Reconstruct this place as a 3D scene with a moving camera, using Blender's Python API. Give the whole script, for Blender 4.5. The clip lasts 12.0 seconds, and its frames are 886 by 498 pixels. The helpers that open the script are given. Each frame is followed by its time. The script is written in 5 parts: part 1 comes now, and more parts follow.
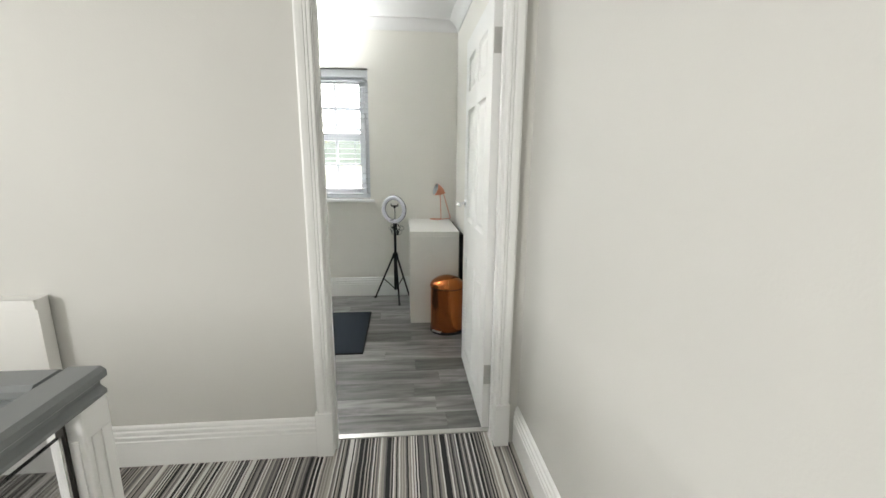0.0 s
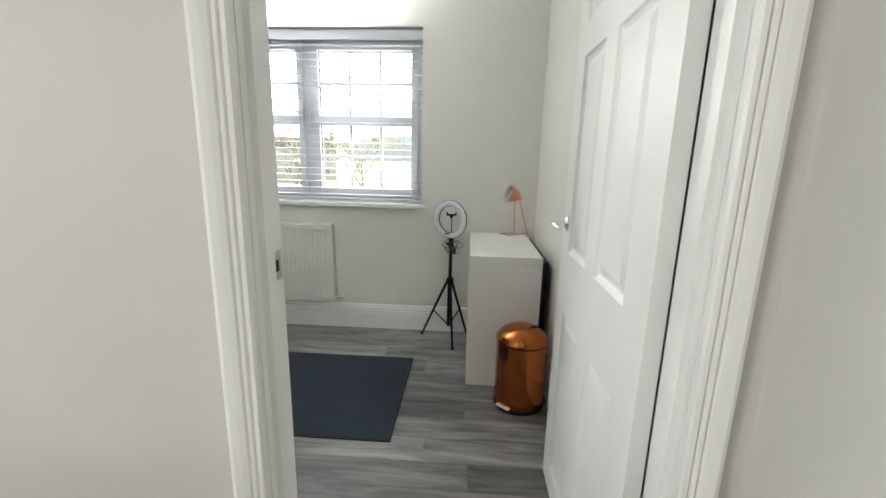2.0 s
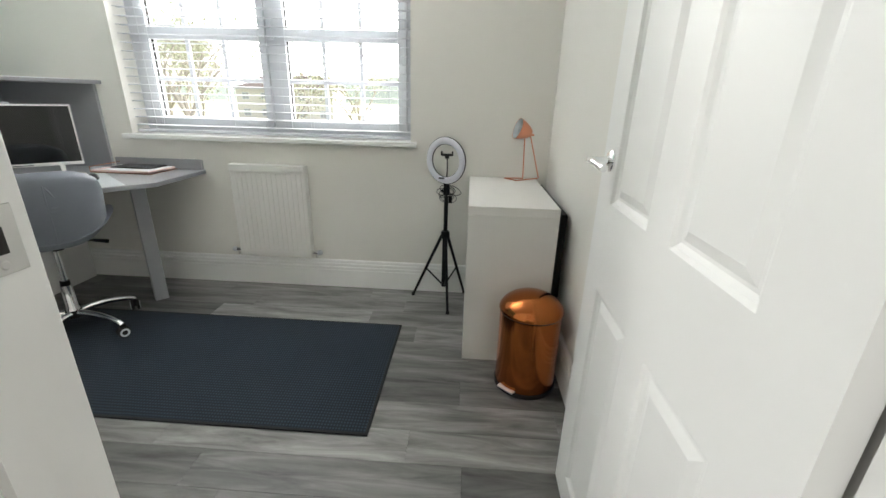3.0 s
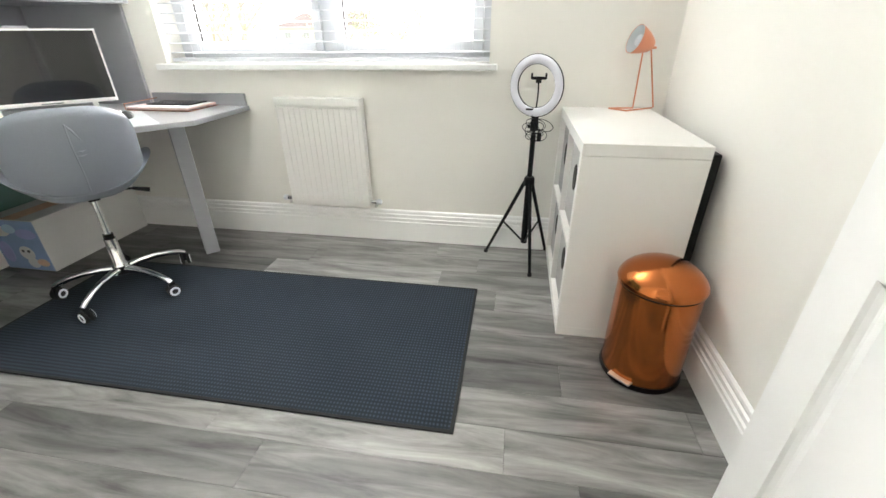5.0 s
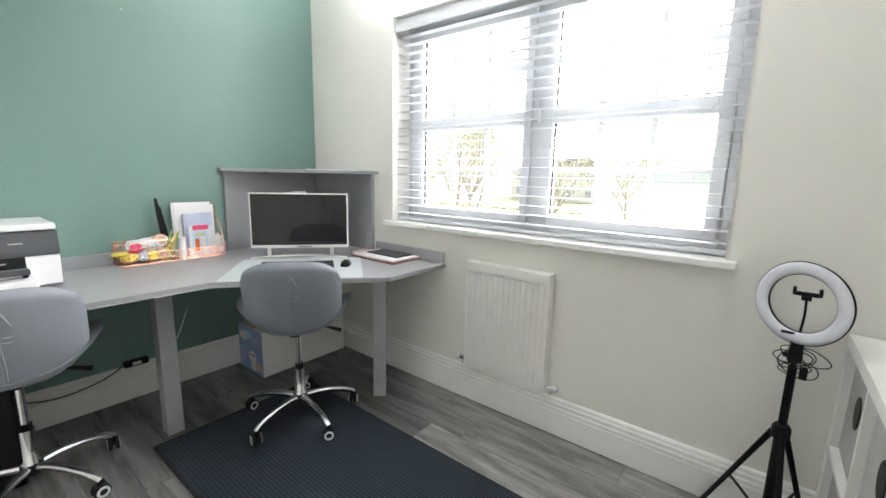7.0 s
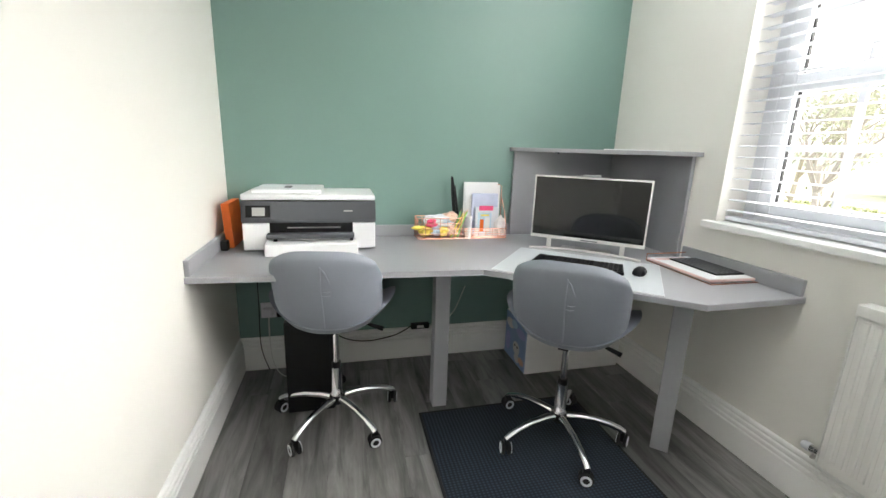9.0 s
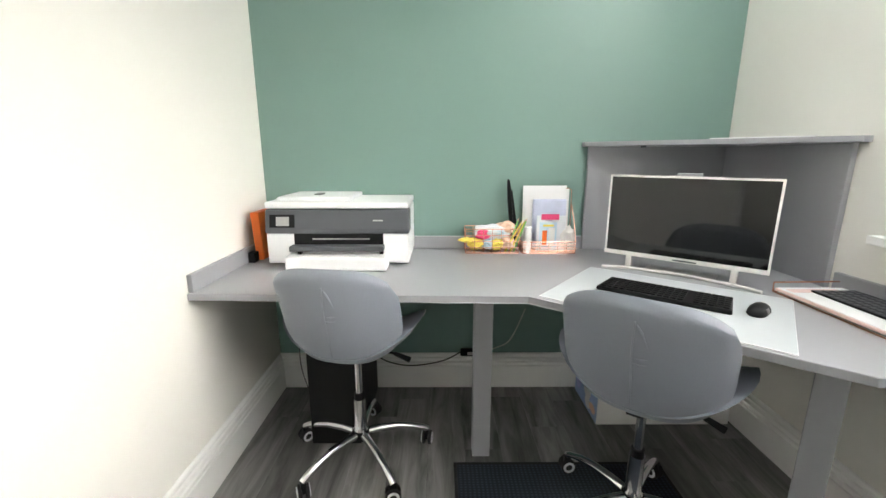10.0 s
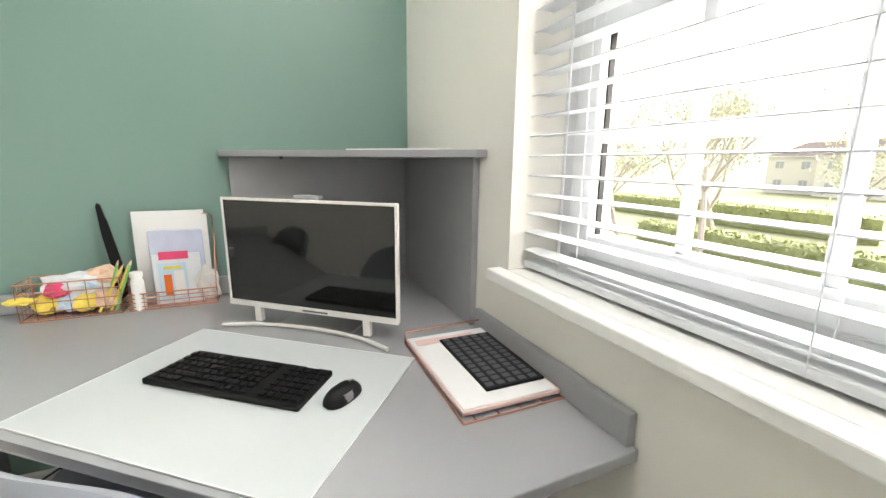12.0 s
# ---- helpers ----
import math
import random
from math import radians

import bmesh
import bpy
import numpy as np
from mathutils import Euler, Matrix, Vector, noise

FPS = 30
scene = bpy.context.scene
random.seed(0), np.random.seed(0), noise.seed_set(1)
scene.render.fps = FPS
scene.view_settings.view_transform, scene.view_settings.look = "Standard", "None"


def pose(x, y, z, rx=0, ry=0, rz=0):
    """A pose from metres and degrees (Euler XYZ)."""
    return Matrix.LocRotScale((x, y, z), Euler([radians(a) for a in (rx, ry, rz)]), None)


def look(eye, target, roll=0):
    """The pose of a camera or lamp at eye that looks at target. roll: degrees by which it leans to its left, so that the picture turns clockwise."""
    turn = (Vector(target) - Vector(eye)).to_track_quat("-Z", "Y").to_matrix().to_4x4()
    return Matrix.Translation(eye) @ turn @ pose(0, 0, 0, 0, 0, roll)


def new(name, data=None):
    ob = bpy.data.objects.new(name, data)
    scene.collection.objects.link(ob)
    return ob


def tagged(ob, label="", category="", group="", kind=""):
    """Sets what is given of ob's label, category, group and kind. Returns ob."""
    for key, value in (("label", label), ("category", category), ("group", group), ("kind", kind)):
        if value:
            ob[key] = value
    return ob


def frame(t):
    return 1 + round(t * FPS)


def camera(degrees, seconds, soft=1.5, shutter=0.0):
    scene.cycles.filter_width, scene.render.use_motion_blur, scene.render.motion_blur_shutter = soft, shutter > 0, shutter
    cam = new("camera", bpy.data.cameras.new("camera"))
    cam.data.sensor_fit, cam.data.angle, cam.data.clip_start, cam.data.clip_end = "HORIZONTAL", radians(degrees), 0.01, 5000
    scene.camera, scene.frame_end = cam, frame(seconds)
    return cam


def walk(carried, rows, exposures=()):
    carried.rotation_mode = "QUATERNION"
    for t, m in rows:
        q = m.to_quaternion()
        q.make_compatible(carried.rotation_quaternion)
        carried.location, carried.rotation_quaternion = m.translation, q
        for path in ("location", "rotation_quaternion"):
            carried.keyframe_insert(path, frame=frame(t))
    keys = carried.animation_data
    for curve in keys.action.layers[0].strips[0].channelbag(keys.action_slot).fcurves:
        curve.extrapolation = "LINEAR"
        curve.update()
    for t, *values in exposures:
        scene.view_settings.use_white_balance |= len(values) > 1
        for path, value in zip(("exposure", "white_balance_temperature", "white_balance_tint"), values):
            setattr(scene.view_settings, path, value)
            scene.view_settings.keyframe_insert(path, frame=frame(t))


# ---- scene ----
cam = camera(94.3, 12.0)
PATH = [
    (0, (0.064, 2.623, 1.311), (0.256, 4.57, 0.894), 0.5),
    (0.5, (0.063, 2.867, 1.297), (0.115, 4.828, 0.906), 0.3),
    (1, (0.121, 3.143, 1.311), (0.037, 5.109, 0.953), 0.9),
    (1.5, (0.135, 3.408, 1.294), (0.008, 5.371, 0.933), 1.5),
    (2, (0.095, 3.665, 1.274), (-0.018, 5.615, 0.846), 1.3),
    (2.5, (0.104, 3.907, 1.239), (-0.005, 5.829, 0.699), 1.3),
    (3, (0.11, 4.109, 1.184), (0.003, 5.988, 0.509), 1.5),
    (4.8, (-0.097, 4.413, 1.068), (-0.339, 6.154, 0.112), 0.2),
    (5, (-0.103, 4.459, 1.076), (-0.404, 6.207, 0.153), -0.6),
    (5.5, (-0.12, 4.532, 1.141), (-0.55, 6.344, 0.411), -0.8),
    (6, (-0.108, 4.649, 1.218), (-0.769, 6.468, 0.713), -0.3),
    (6.5, (-0.104, 4.736, 1.244), (-1.051, 6.455, 0.861), 0.7),
    (7, (-0.133, 4.792, 1.236), (-1.353, 6.338, 0.883), 1.3),
    (7.5, (-0.233, 4.831, 1.217), (-1.681, 6.163, 0.857), 1.5),
    (9.3, (-0.567, 5.056, 1.22), (-2.493, 5.344, 0.762), 1.1),
    (9.5, (-0.637, 5.142, 1.199), (-2.58, 5.311, 0.755), 0.4),
    (10, (-0.765, 5.248, 1.19), (-2.716, 5.256, 0.748), -0.0),
    (10.5, (-0.897, 5.434, 1.209), (-2.85, 5.431, 0.778), -0.3),
    (11, (-0.979, 5.655, 1.207), (-2.931, 5.787, 0.787), -0.3),
    (11.5, (-1.028, 5.866, 1.209), (-2.942, 6.275, 0.799), 0.3),
    (12, (-1.1, 6.038, 1.218), (-2.896, 6.817, 0.806), 0.5),
]
EXPO = [(0.0, 3.42, 6550, 8), (1.0, 3.34, 6500, 8), (2.5, 3.25, 6500, 8), (3.5, 3.75, 6600, 8), (5.0, 4.36, 6650, 10), (5.6, 4.17, 6650, 10), (6.5, 3.86, 6550, 10), (7.5, 3.65, 6450, 10), (9.5, 3.8, 6650, 10), (10.5, 3.9, 6800, 10), (11.5, 3.92, 6900, 10), (12.0, 3.72, 7000, 10)]
walk(cam, [(t, look(eye, target, roll)) for t, eye, target, roll in PATH], EXPO)

# ---- sky, sun, large lights ----
world = bpy.data.worlds.new("sky")
scene.world = world
world.use_nodes = True
wn = world.node_tree
sky = wn.nodes.new("ShaderNodeTexSky")
sky.sky_type = "NISHITA"
sky.sun_disc = False
sky.sun_elevation, sky.sun_rotation = radians(24), radians(17)
sky.dust_density = 3.0
cloud = wn.nodes.new("ShaderNodeHueSaturation")
cloud.inputs["Saturation"].default_value = 0.25
wn.links.new(sky.outputs[0], cloud.inputs["Color"])
wn.links.new(cloud.outputs[0], wn.nodes["Background"].inputs[0])
wn.nodes["Background"].inputs[1].default_value = 0.05

sun = new("sun", bpy.data.lights.new("sun", "SUN"))
sun.data.energy, sun.data.angle, sun.data.color = 1.75, radians(100), (1.0, 0.98, 0.96)
sun.matrix_world = look((3, 10, 4.6), (0, 0, 0))


def area(name, at, to, w, h, power, colour):
    ob = new(name, bpy.data.lights.new(name, "AREA"))
    ob.data.shape, ob.data.size, ob.data.size_y, ob.data.energy, ob.data.color = "RECTANGLE", w, h, power, colour
    ob.matrix_world = look(at, to)
    return ob


# Unseen lamp added in the west wall opening to light the landing.
area("landing_fill_light", (-3.49, 1.5, 1.7), (0, 2.1, 1.6), 0.95, 0.95, 9.2, (1.0, 0.985, 0.965))
# Added fill strip inside the room, facing up, standing in for sky light.
area("room_fill_strip", (-1.25, 6.43, 2.08), (-1.25, 6.25, 3.1), 1.35, 0.24, 2.9, (0.97, 0.98, 1.0))


# ---- materials ----
def mat(name, rgb, rough=0.5, metal=0.0, var=0.06, scale=3.0, bump=0.0, bscale=60.0, coat=0.0, per=0.0, sheen=0.0):
    m = bpy.data.materials.new(name)
    m.use_nodes = True
    nt = m.node_tree
    b = nt.nodes["Principled BSDF"]
    tc = nt.nodes.new("ShaderNodeTexCoord")
    n1 = nt.nodes.new("ShaderNodeTexNoise")
    n1.inputs["Scale"].default_value, n1.inputs["Detail"].default_value = scale, 5
    n2 = nt.nodes.new("ShaderNodeTexNoise")
    n2.inputs["Scale"].default_value, n2.inputs["Detail"].default_value = bscale, 4
    nt.links.new(tc.outputs["Object"], n1.inputs["Vector"])
    nt.links.new(tc.outputs["Object"], n2.inputs["Vector"])
    mix = nt.nodes.new("ShaderNodeMix")
    mix.data_type = "RGBA"
    mix.inputs[6].default_value = (*[c * (1 - var) for c in rgb], 1)
    mix.inputs[7].default_value = (*[min(1, c * (1 + var)) for c in rgb], 1)
    nt.links.new(n1.outputs[0], mix.inputs[0])
    out = mix.outputs[2]
    if per:
        oi = nt.nodes.new("ShaderNodeObjectInfo")
        hsv = nt.nodes.new("ShaderNodeHueSaturation")
        mr = nt.nodes.new("ShaderNodeMapRange")
        mr.inputs[3].default_value, mr.inputs[4].default_value = 1 - per, 1 + per
        nt.links.new(oi.outputs["Random"], mr.inputs[0])
        nt.links.new(mr.outputs[0], hsv.inputs["Value"])
        nt.links.new(out, hsv.inputs["Color"])
        out = hsv.outputs[0]
    nt.links.new(out, b.inputs["Base Color"])
    b.inputs["Metallic"].default_value = metal
    rr = nt.nodes.new("ShaderNodeMapRange")
    rr.inputs[3].default_value, rr.inputs[4].default_value = max(0.02, rough * 0.94), min(1, rough * 1.06)
    nt.links.new(n2.outputs[0], rr.inputs[0])
    nt.links.new(rr.outputs[0], b.inputs["Roughness"])
    b.inputs["Coat Weight"].default_value = coat
    b.inputs["Sheen Weight"].default_value = sheen
    if bump:
        bp = nt.nodes.new("ShaderNodeBump")
        bp.inputs["Strength"].default_value, bp.inputs["Distance"].default_value = bump, 0.002
        nt.links.new(n2.outputs[0], bp.inputs["Height"])
        nt.links.new(bp.outputs[0], b.inputs["Normal"])
    return m


M_WALL = mat("cream_wall_paint", (0.84, 0.825, 0.775), 0.7, var=0.025, scale=1.2, bump=0.12, bscale=180)
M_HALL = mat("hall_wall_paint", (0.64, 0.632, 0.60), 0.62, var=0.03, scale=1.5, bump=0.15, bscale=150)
M_GREEN = mat("green_wall_paint", (0.18, 0.29, 0.255), 0.40, var=0.03, scale=1.5, bump=0.12, bscale=180)
M_CEIL = mat("ceiling_paint", (0.84, 0.84, 0.83), 0.8, var=0.02, bump=0.1, bscale=120)
M_GLOSS = mat("white_gloss_paint", (0.87, 0.87, 0.855), 0.38, var=0.012, scale=4)
M_UPVC = mat("white_plastic", (0.68, 0.70, 0.73), 0.3, var=0.01)
M_SLAT = mat("blind_slat_white", (0.66, 0.68, 0.71), 0.4, var=0.015)
M_RAD = mat("radiator_enamel", (0.86, 0.85, 0.82), 0.3, var=0.02)
M_DESK = mat("grey_painted_board", (0.335, 0.34, 0.36), 0.33, var=0.03, scale=3)
M_GRAIL = mat("grey_gloss_wood", (0.20, 0.21, 0.215), 0.3, var=0.06, scale=6)
M_CHAIR = mat("grey_faux_leather", (0.215, 0.235, 0.275), 0.46, var=0.05, scale=5, bump=0.2, bscale=160, sheen=0.05)
M_CHROME = mat("chrome", (0.85, 0.85, 0.86), 0.08, 1.0, var=0.02)
M_STEEL = mat("brushed_steel", (0.6, 0.59, 0.57), 0.3, 1.0, var=0.05, scale=30)
M_BLACK = mat("black_plastic", (0.007, 0.007, 0.008), 0.45, var=0.15, scale=20)
M_RUBBER = mat("black_rubber", (0.02, 0.02, 0.02), 0.7, var=0.15, scale=20)
for m in (M_BLACK, M_RUBBER):
    m.node_tree.nodes["Principled BSDF"].inputs["Specular IOR Level"].default_value = 0.25
M_COPPER = mat("copper_enamel", (0.47, 0.15, 0.045), 0.16, 1.0, var=0.05, scale=6)
M_ROSE = mat("rose_gold_wire", (0.80, 0.42, 0.30), 0.25, 1.0, var=0.04)
M_LAMPC = mat("copper_paint_lamp", (0.72, 0.30, 0.18), 0.3, 0.6, var=0.04)
M_WHITEF = mat("white_foil_board", (0.80, 0.79, 0.76), 0.4, var=0.02, scale=4)
M_GREYF = mat("grey_door_insert", (0.42, 0.42, 0.41), 0.5, var=0.04)
M_WPLAST = mat("white_printer_plastic", (0.82, 0.83, 0.84), 0.35, var=0.01)
M_DGREY = mat("dark_grey_plastic", (0.075, 0.08, 0.09), 0.38, var=0.05, scale=30)
M_SCREEN = mat("screen_glass", (0.008, 0.008, 0.008), 0.05, var=0.0)
M_MONW = mat("white_monitor_shell", (0.75, 0.73, 0.70), 0.3, var=0.01)
M_MAT = mat("pale_desk_pad", (0.53, 0.565, 0.585), 0.36, var=0.02, scale=8)
M_PAPER = mat("paper_white", (0.82, 0.82, 0.83), 0.65, var=0.02)
M_PINK = mat("pink_card", (0.80, 0.60, 0.57), 0.5, var=0.04)
M_ORANGE = mat("orange_card", (0.85, 0.17, 0.02), 0.45, var=0.05)
M_CARD = mat("white_cardboard", (0.74, 0.73, 0.72), 0.6, var=0.04, scale=6)
M_BLUEC = mat("blue_printed_card", (0.30, 0.42, 0.66), 0.5, var=0.25, scale=9)
M_SKIN = mat("print_light_blue", (0.55, 0.72, 0.85), 0.5, var=0.1, scale=30)
M_RED = mat("print_pink_red", (0.85, 0.08, 0.22), 0.5, var=0.1, scale=30)
M_YEL = mat("print_yellow", (0.85, 0.70, 0.12), 0.5, var=0.15, scale=30)
M_GRN = mat("print_green", (0.25, 0.62, 0.18), 0.5, var=0.1, scale=30)
M_PEACH = mat("print_peach", (0.80, 0.55, 0.42), 0.5, var=0.3, scale=40)
M_RING = mat("ring_diffuser", (0.74, 0.74, 0.80), 0.45, var=0.01)
M_DARK = mat("dark_gap", (0.02, 0.018, 0.015), 0.8)
M_LAMIN = mat("lamp_inside_white", (0.60, 0.63, 0.65), 0.5, var=0.02)
M_CABLE_W = mat("white_cable", (0.7, 0.7, 0.68), 0.5)

glass = bpy.data.materials.new("window_glass")
glass.use_nodes = True
gb = glass.node_tree.nodes["Principled BSDF"]
gb.inputs["Base Color"].default_value = (0.95, 0.96, 0.96, 1)
gb.inputs["Transmission Weight"].default_value, gb.inputs["Roughness"].default_value, gb.inputs["IOR"].default_value = 1.0, 0.0, 1.05
clear = bpy.data.materials.new("clear_acrylic")
clear.use_nodes = True
cb = clear.node_tree.nodes["Principled BSDF"]
cb.inputs["Transmission Weight"].default_value, cb.inputs["Roughness"].default_value, cb.inputs["IOR"].default_value = 1.0, 0.03, 1.3


def plank_material():
    m = mat("grey_wood_planks", (0.180, 0.178, 0.174), 0.40, var=0.15, scale=2, per=0.42)
    nt = m.node_tree
    b = nt.nodes["Principled BSDF"]
    src = b.inputs["Base Color"].links[0].from_socket
    tc = nt.nodes.new("ShaderNodeTexCoord")
    oi = nt.nodes.new("ShaderNodeObjectInfo")
    mp = nt.nodes.new("ShaderNodeMapping")
    mp.inputs["Scale"].default_value = (1.1, 8, 1)
    off = nt.nodes.new("ShaderNodeVectorMath")
    off.operation = "MULTIPLY_ADD"
    comb = nt.nodes.new("ShaderNodeCombineXYZ")
    for k in ("X", "Y"):
        nt.links.new(oi.outputs["Random"], comb.inputs[k])
    off.inputs[1].default_value = (37, 53, 0)
    nt.links.new(comb.outputs[0], off.inputs[0])
    nt.links.new(tc.outputs["Object"], off.inputs[2])
    nt.links.new(off.outputs[0], mp.inputs["Vector"])
    n = nt.nodes.new("ShaderNodeTexNoise")
    n.inputs["Scale"].default_value, n.inputs["Detail"].default_value, n.inputs["Roughness"].default_value = 2.2, 8, 0.62
    n.inputs["Distortion"].default_value = 0.6
    nt.links.new(mp.outputs[0], n.inputs["Vector"])
    ramp = nt.nodes.new("ShaderNodeValToRGB")
    ramp.color_ramp.elements[0].position, ramp.color_ramp.elements[1].position = 0.3, 0.72
    ramp.color_ramp.elements[0].color, ramp.color_ramp.elements[1].color = (0.36, 0.355, 0.35, 1), (1.75, 1.74, 1.70, 1)
    nt.links.new(n.outputs[0], ramp.inputs[0])
    mul = nt.nodes.new("ShaderNodeMix")
    mul.data_type, mul.blend_type = "RGBA", "MULTIPLY"
    mul.inputs[0].default_value = 1
    nt.links.new(src, mul.inputs[6])
    nt.links.new(ramp.outputs[0], mul.inputs[7])
    nt.links.new(mul.outputs[2], b.inputs["Base Color"])
    bp = nt.nodes.new("ShaderNodeBump")
    bp.inputs["Strength"].default_value, bp.inputs["Distance"].default_value = 0.15, 0.001
    nt.links.new(n.outputs[0], bp.inputs["Height"])
    nt.links.new(bp.outputs[0], b.inputs["Normal"])
    return m


def rug_material():
    m = mat("charcoal_woven_rug", (0.021, 0.031, 0.046), 0.97, var=0.12, scale=5)
    nt = m.node_tree
    b = nt.nodes["Principled BSDF"]
    tc = nt.nodes.new("ShaderNodeTexCoord")
    src = b.inputs["Base Color"].links[0].from_socket
    w = []
    for k, (axis, sc) in enumerate((("X", 26.0), ("Y", 20.0))):
        t = nt.nodes.new("ShaderNodeTexWave")
        t.wave_type, t.bands_direction = "BANDS", axis
        t.inputs["Scale"].default_value, t.inputs["Distortion"].default_value = sc, 1.2
        nt.links.new(tc.outputs["Object"], t.inputs["Vector"])
        w.append(t)
    mx = nt.nodes.new("ShaderNodeMath")
    mx.operation = "MULTIPLY"
    nt.links.new(w[0].outputs["Fac"], mx.inputs[0])
    nt.links.new(w[1].outputs["Fac"], mx.inputs[1])
    mr = nt.nodes.new("ShaderNodeMapRange")
    mr.inputs[3].default_value, mr.inputs[4].default_value = 0.5, 1.9
    nt.links.new(mx.outputs[0], mr.inputs[0])
    hsv = nt.nodes.new("ShaderNodeHueSaturation")
    nt.links.new(src, hsv.inputs["Color"])
    nt.links.new(mr.outputs[0], hsv.inputs["Value"])
    nt.links.new(hsv.outputs[0], b.inputs["Base Color"])
    bp = nt.nodes.new("ShaderNodeBump")
    bp.inputs["Strength"].default_value, bp.inputs["Distance"].default_value = 0.45, 0.003
    nt.links.new(mx.outputs[0], bp.inputs["Height"])
    nt.links.new(bp.outputs[0], b.inputs["Normal"])
    return m


def carpet_material():
    m = mat("striped_carpet", (0.3, 0.29, 0.28), 0.95, var=0.1, scale=40, bump=0.5, bscale=500)
    nt = m.node_tree
    b = nt.nodes["Principled BSDF"]
    tc = nt.nodes.new("ShaderNodeTexCoord")
    sep = nt.nodes.new("ShaderNodeSeparateXYZ")
    nt.links.new(tc.outputs["Object"], sep.inputs[0])
    wob = nt.nodes.new("ShaderNodeTexNoise")
    wob.inputs["Scale"].default_value = 9
    nt.links.new(tc.outputs["Object"], wob.inputs["Vector"])
    a = nt.nodes.new("ShaderNodeMath")
    a.operation = "MULTIPLY_ADD"
    a.inputs[1].default_value = 165
    nt.links.new(sep.outputs[0], a.inputs[0])
    nt.links.new(wob.outputs[0], a.inputs[2])
    fl = nt.nodes.new("ShaderNodeMath")
    fl.operation = "FLOOR"
    nt.links.new(a.outputs[0], fl.inputs[0])
    wn_ = nt.nodes.new("ShaderNodeTexWhiteNoise")
    wn_.noise_dimensions = "1D"
    nt.links.new(fl.outputs[0], wn_.inputs["W"])
    ramp = nt.nodes.new("ShaderNodeValToRGB")
    ramp.color_ramp.interpolation = "CONSTANT"
    els = ramp.color_ramp.elements
    els[0].position, els[0].color = 0.0, (0.025, 0.025, 0.025, 1)
    els[1].position, els[1].color = 0.24, (0.15, 0.14, 0.14, 1)
    for p, c in ((0.42, (0.30, 0.28, 0.26, 1)), (0.62, (0.45, 0.42, 0.38, 1)), (0.80, (0.72, 0.71, 0.68, 1))):
        e = els.new(p)
        e.color = c
    nt.links.new(wn_.outputs["Value"], ramp.inputs[0])
    fuzz = nt.nodes.new("ShaderNodeTexNoise")
    fuzz.inputs["Scale"].default_value = 350
    nt.links.new(tc.outputs["Object"], fuzz.inputs["Vector"])
    mr = nt.nodes.new("ShaderNodeMapRange")
    mr.inputs[3].default_value, mr.inputs[4].default_value = 0.7, 1.3
    nt.links.new(fuzz.outputs[0], mr.inputs[0])
    hsv = nt.nodes.new("ShaderNodeHueSaturation")
    nt.links.new(ramp.outputs[0], hsv.inputs["Color"])
    nt.links.new(mr.outputs[0], hsv.inputs["Value"])
    nt.links.new(hsv.outputs[0], b.inputs["Base Color"])
    return m


M_PLANK, M_RUG, M_CARPET = plank_material(), rug_material(), carpet_material()


# ---- building helpers ----
def thing(name, at=(0, 0, 0), turn=0.0, label="", category="", group=""):
    ob = new(name)
    ob.matrix_world = pose(*at, 0, 0, turn)
    ob.empty_display_size = 0.1
    return tagged(ob, label, category, group)


def finish(name, bm, material, parent=None, label="", smooth=False, kind=""):
    bmesh.ops.recalc_face_normals(bm, faces=bm.faces)
    me = bpy.data.meshes.new(name)
    bm.to_mesh(me)
    bm.free()
    me.materials.append(material)
    if smooth:
        me.shade_smooth()
        me.set_sharp_from_angle(angle=radians(40))
    ob = new(name, me)
    if parent is not None:
        ob.parent = parent
    return tagged(ob, label, kind=kind)


def part(name, bm, material, parent, label="", smooth=False, kind=""):
    return finish(name, bm, material, parent, label, smooth, kind)


def box(bm, x0, x1, y0, y1, z0, z1, bevel=0.0, m=None, seg=2):
    r = bmesh.ops.create_cube(bm, size=1)
    vs = r["verts"]
    for v in vs:
        v.co = Vector(((x0 + x1) / 2 + v.co.x * (x1 - x0), (y0 + y1) / 2 + v.co.y * (y1 - y0), (z0 + z1) / 2 + v.co.z * (z1 - z0)))
    if bevel:
        es = list({e for v in vs for e in v.link_edges})
        r = bmesh.ops.bevel(bm, geom=es, offset=bevel, segments=seg, affect="EDGES", profile=0.5)
        vs = list({v for f in r["faces"] for v in f.verts} | {v for v in vs if v.is_valid})
    if m is not None:
        for v in vs:
            v.co = m @ v.co
    return bm


def boxes(*rows, bevel=0.0, m=None):
    bm = bmesh.new()
    for r in rows:
        box(bm, *r, bevel=bevel, m=m)
    return bm


def prism(points, z0, z1, bevel=0.0):
    bm = bmesh.new()
    lo = [bm.verts.new((x, y, z0)) for x, y in points]
    hi = [bm.verts.new((x, y, z1)) for x, y in points]
    bm.faces.new(lo[::-1])
    bm.faces.new(hi)
    n = len(points)
    for i in range(n):
        bm.faces.new((lo[i], lo[(i + 1) % n], hi[(i + 1) % n], hi[i]))
    if bevel:
        bmesh.ops.bevel(bm, geom=list(bm.edges), offset=bevel, segments=2, affect="EDGES", profile=0.5)
    return bm


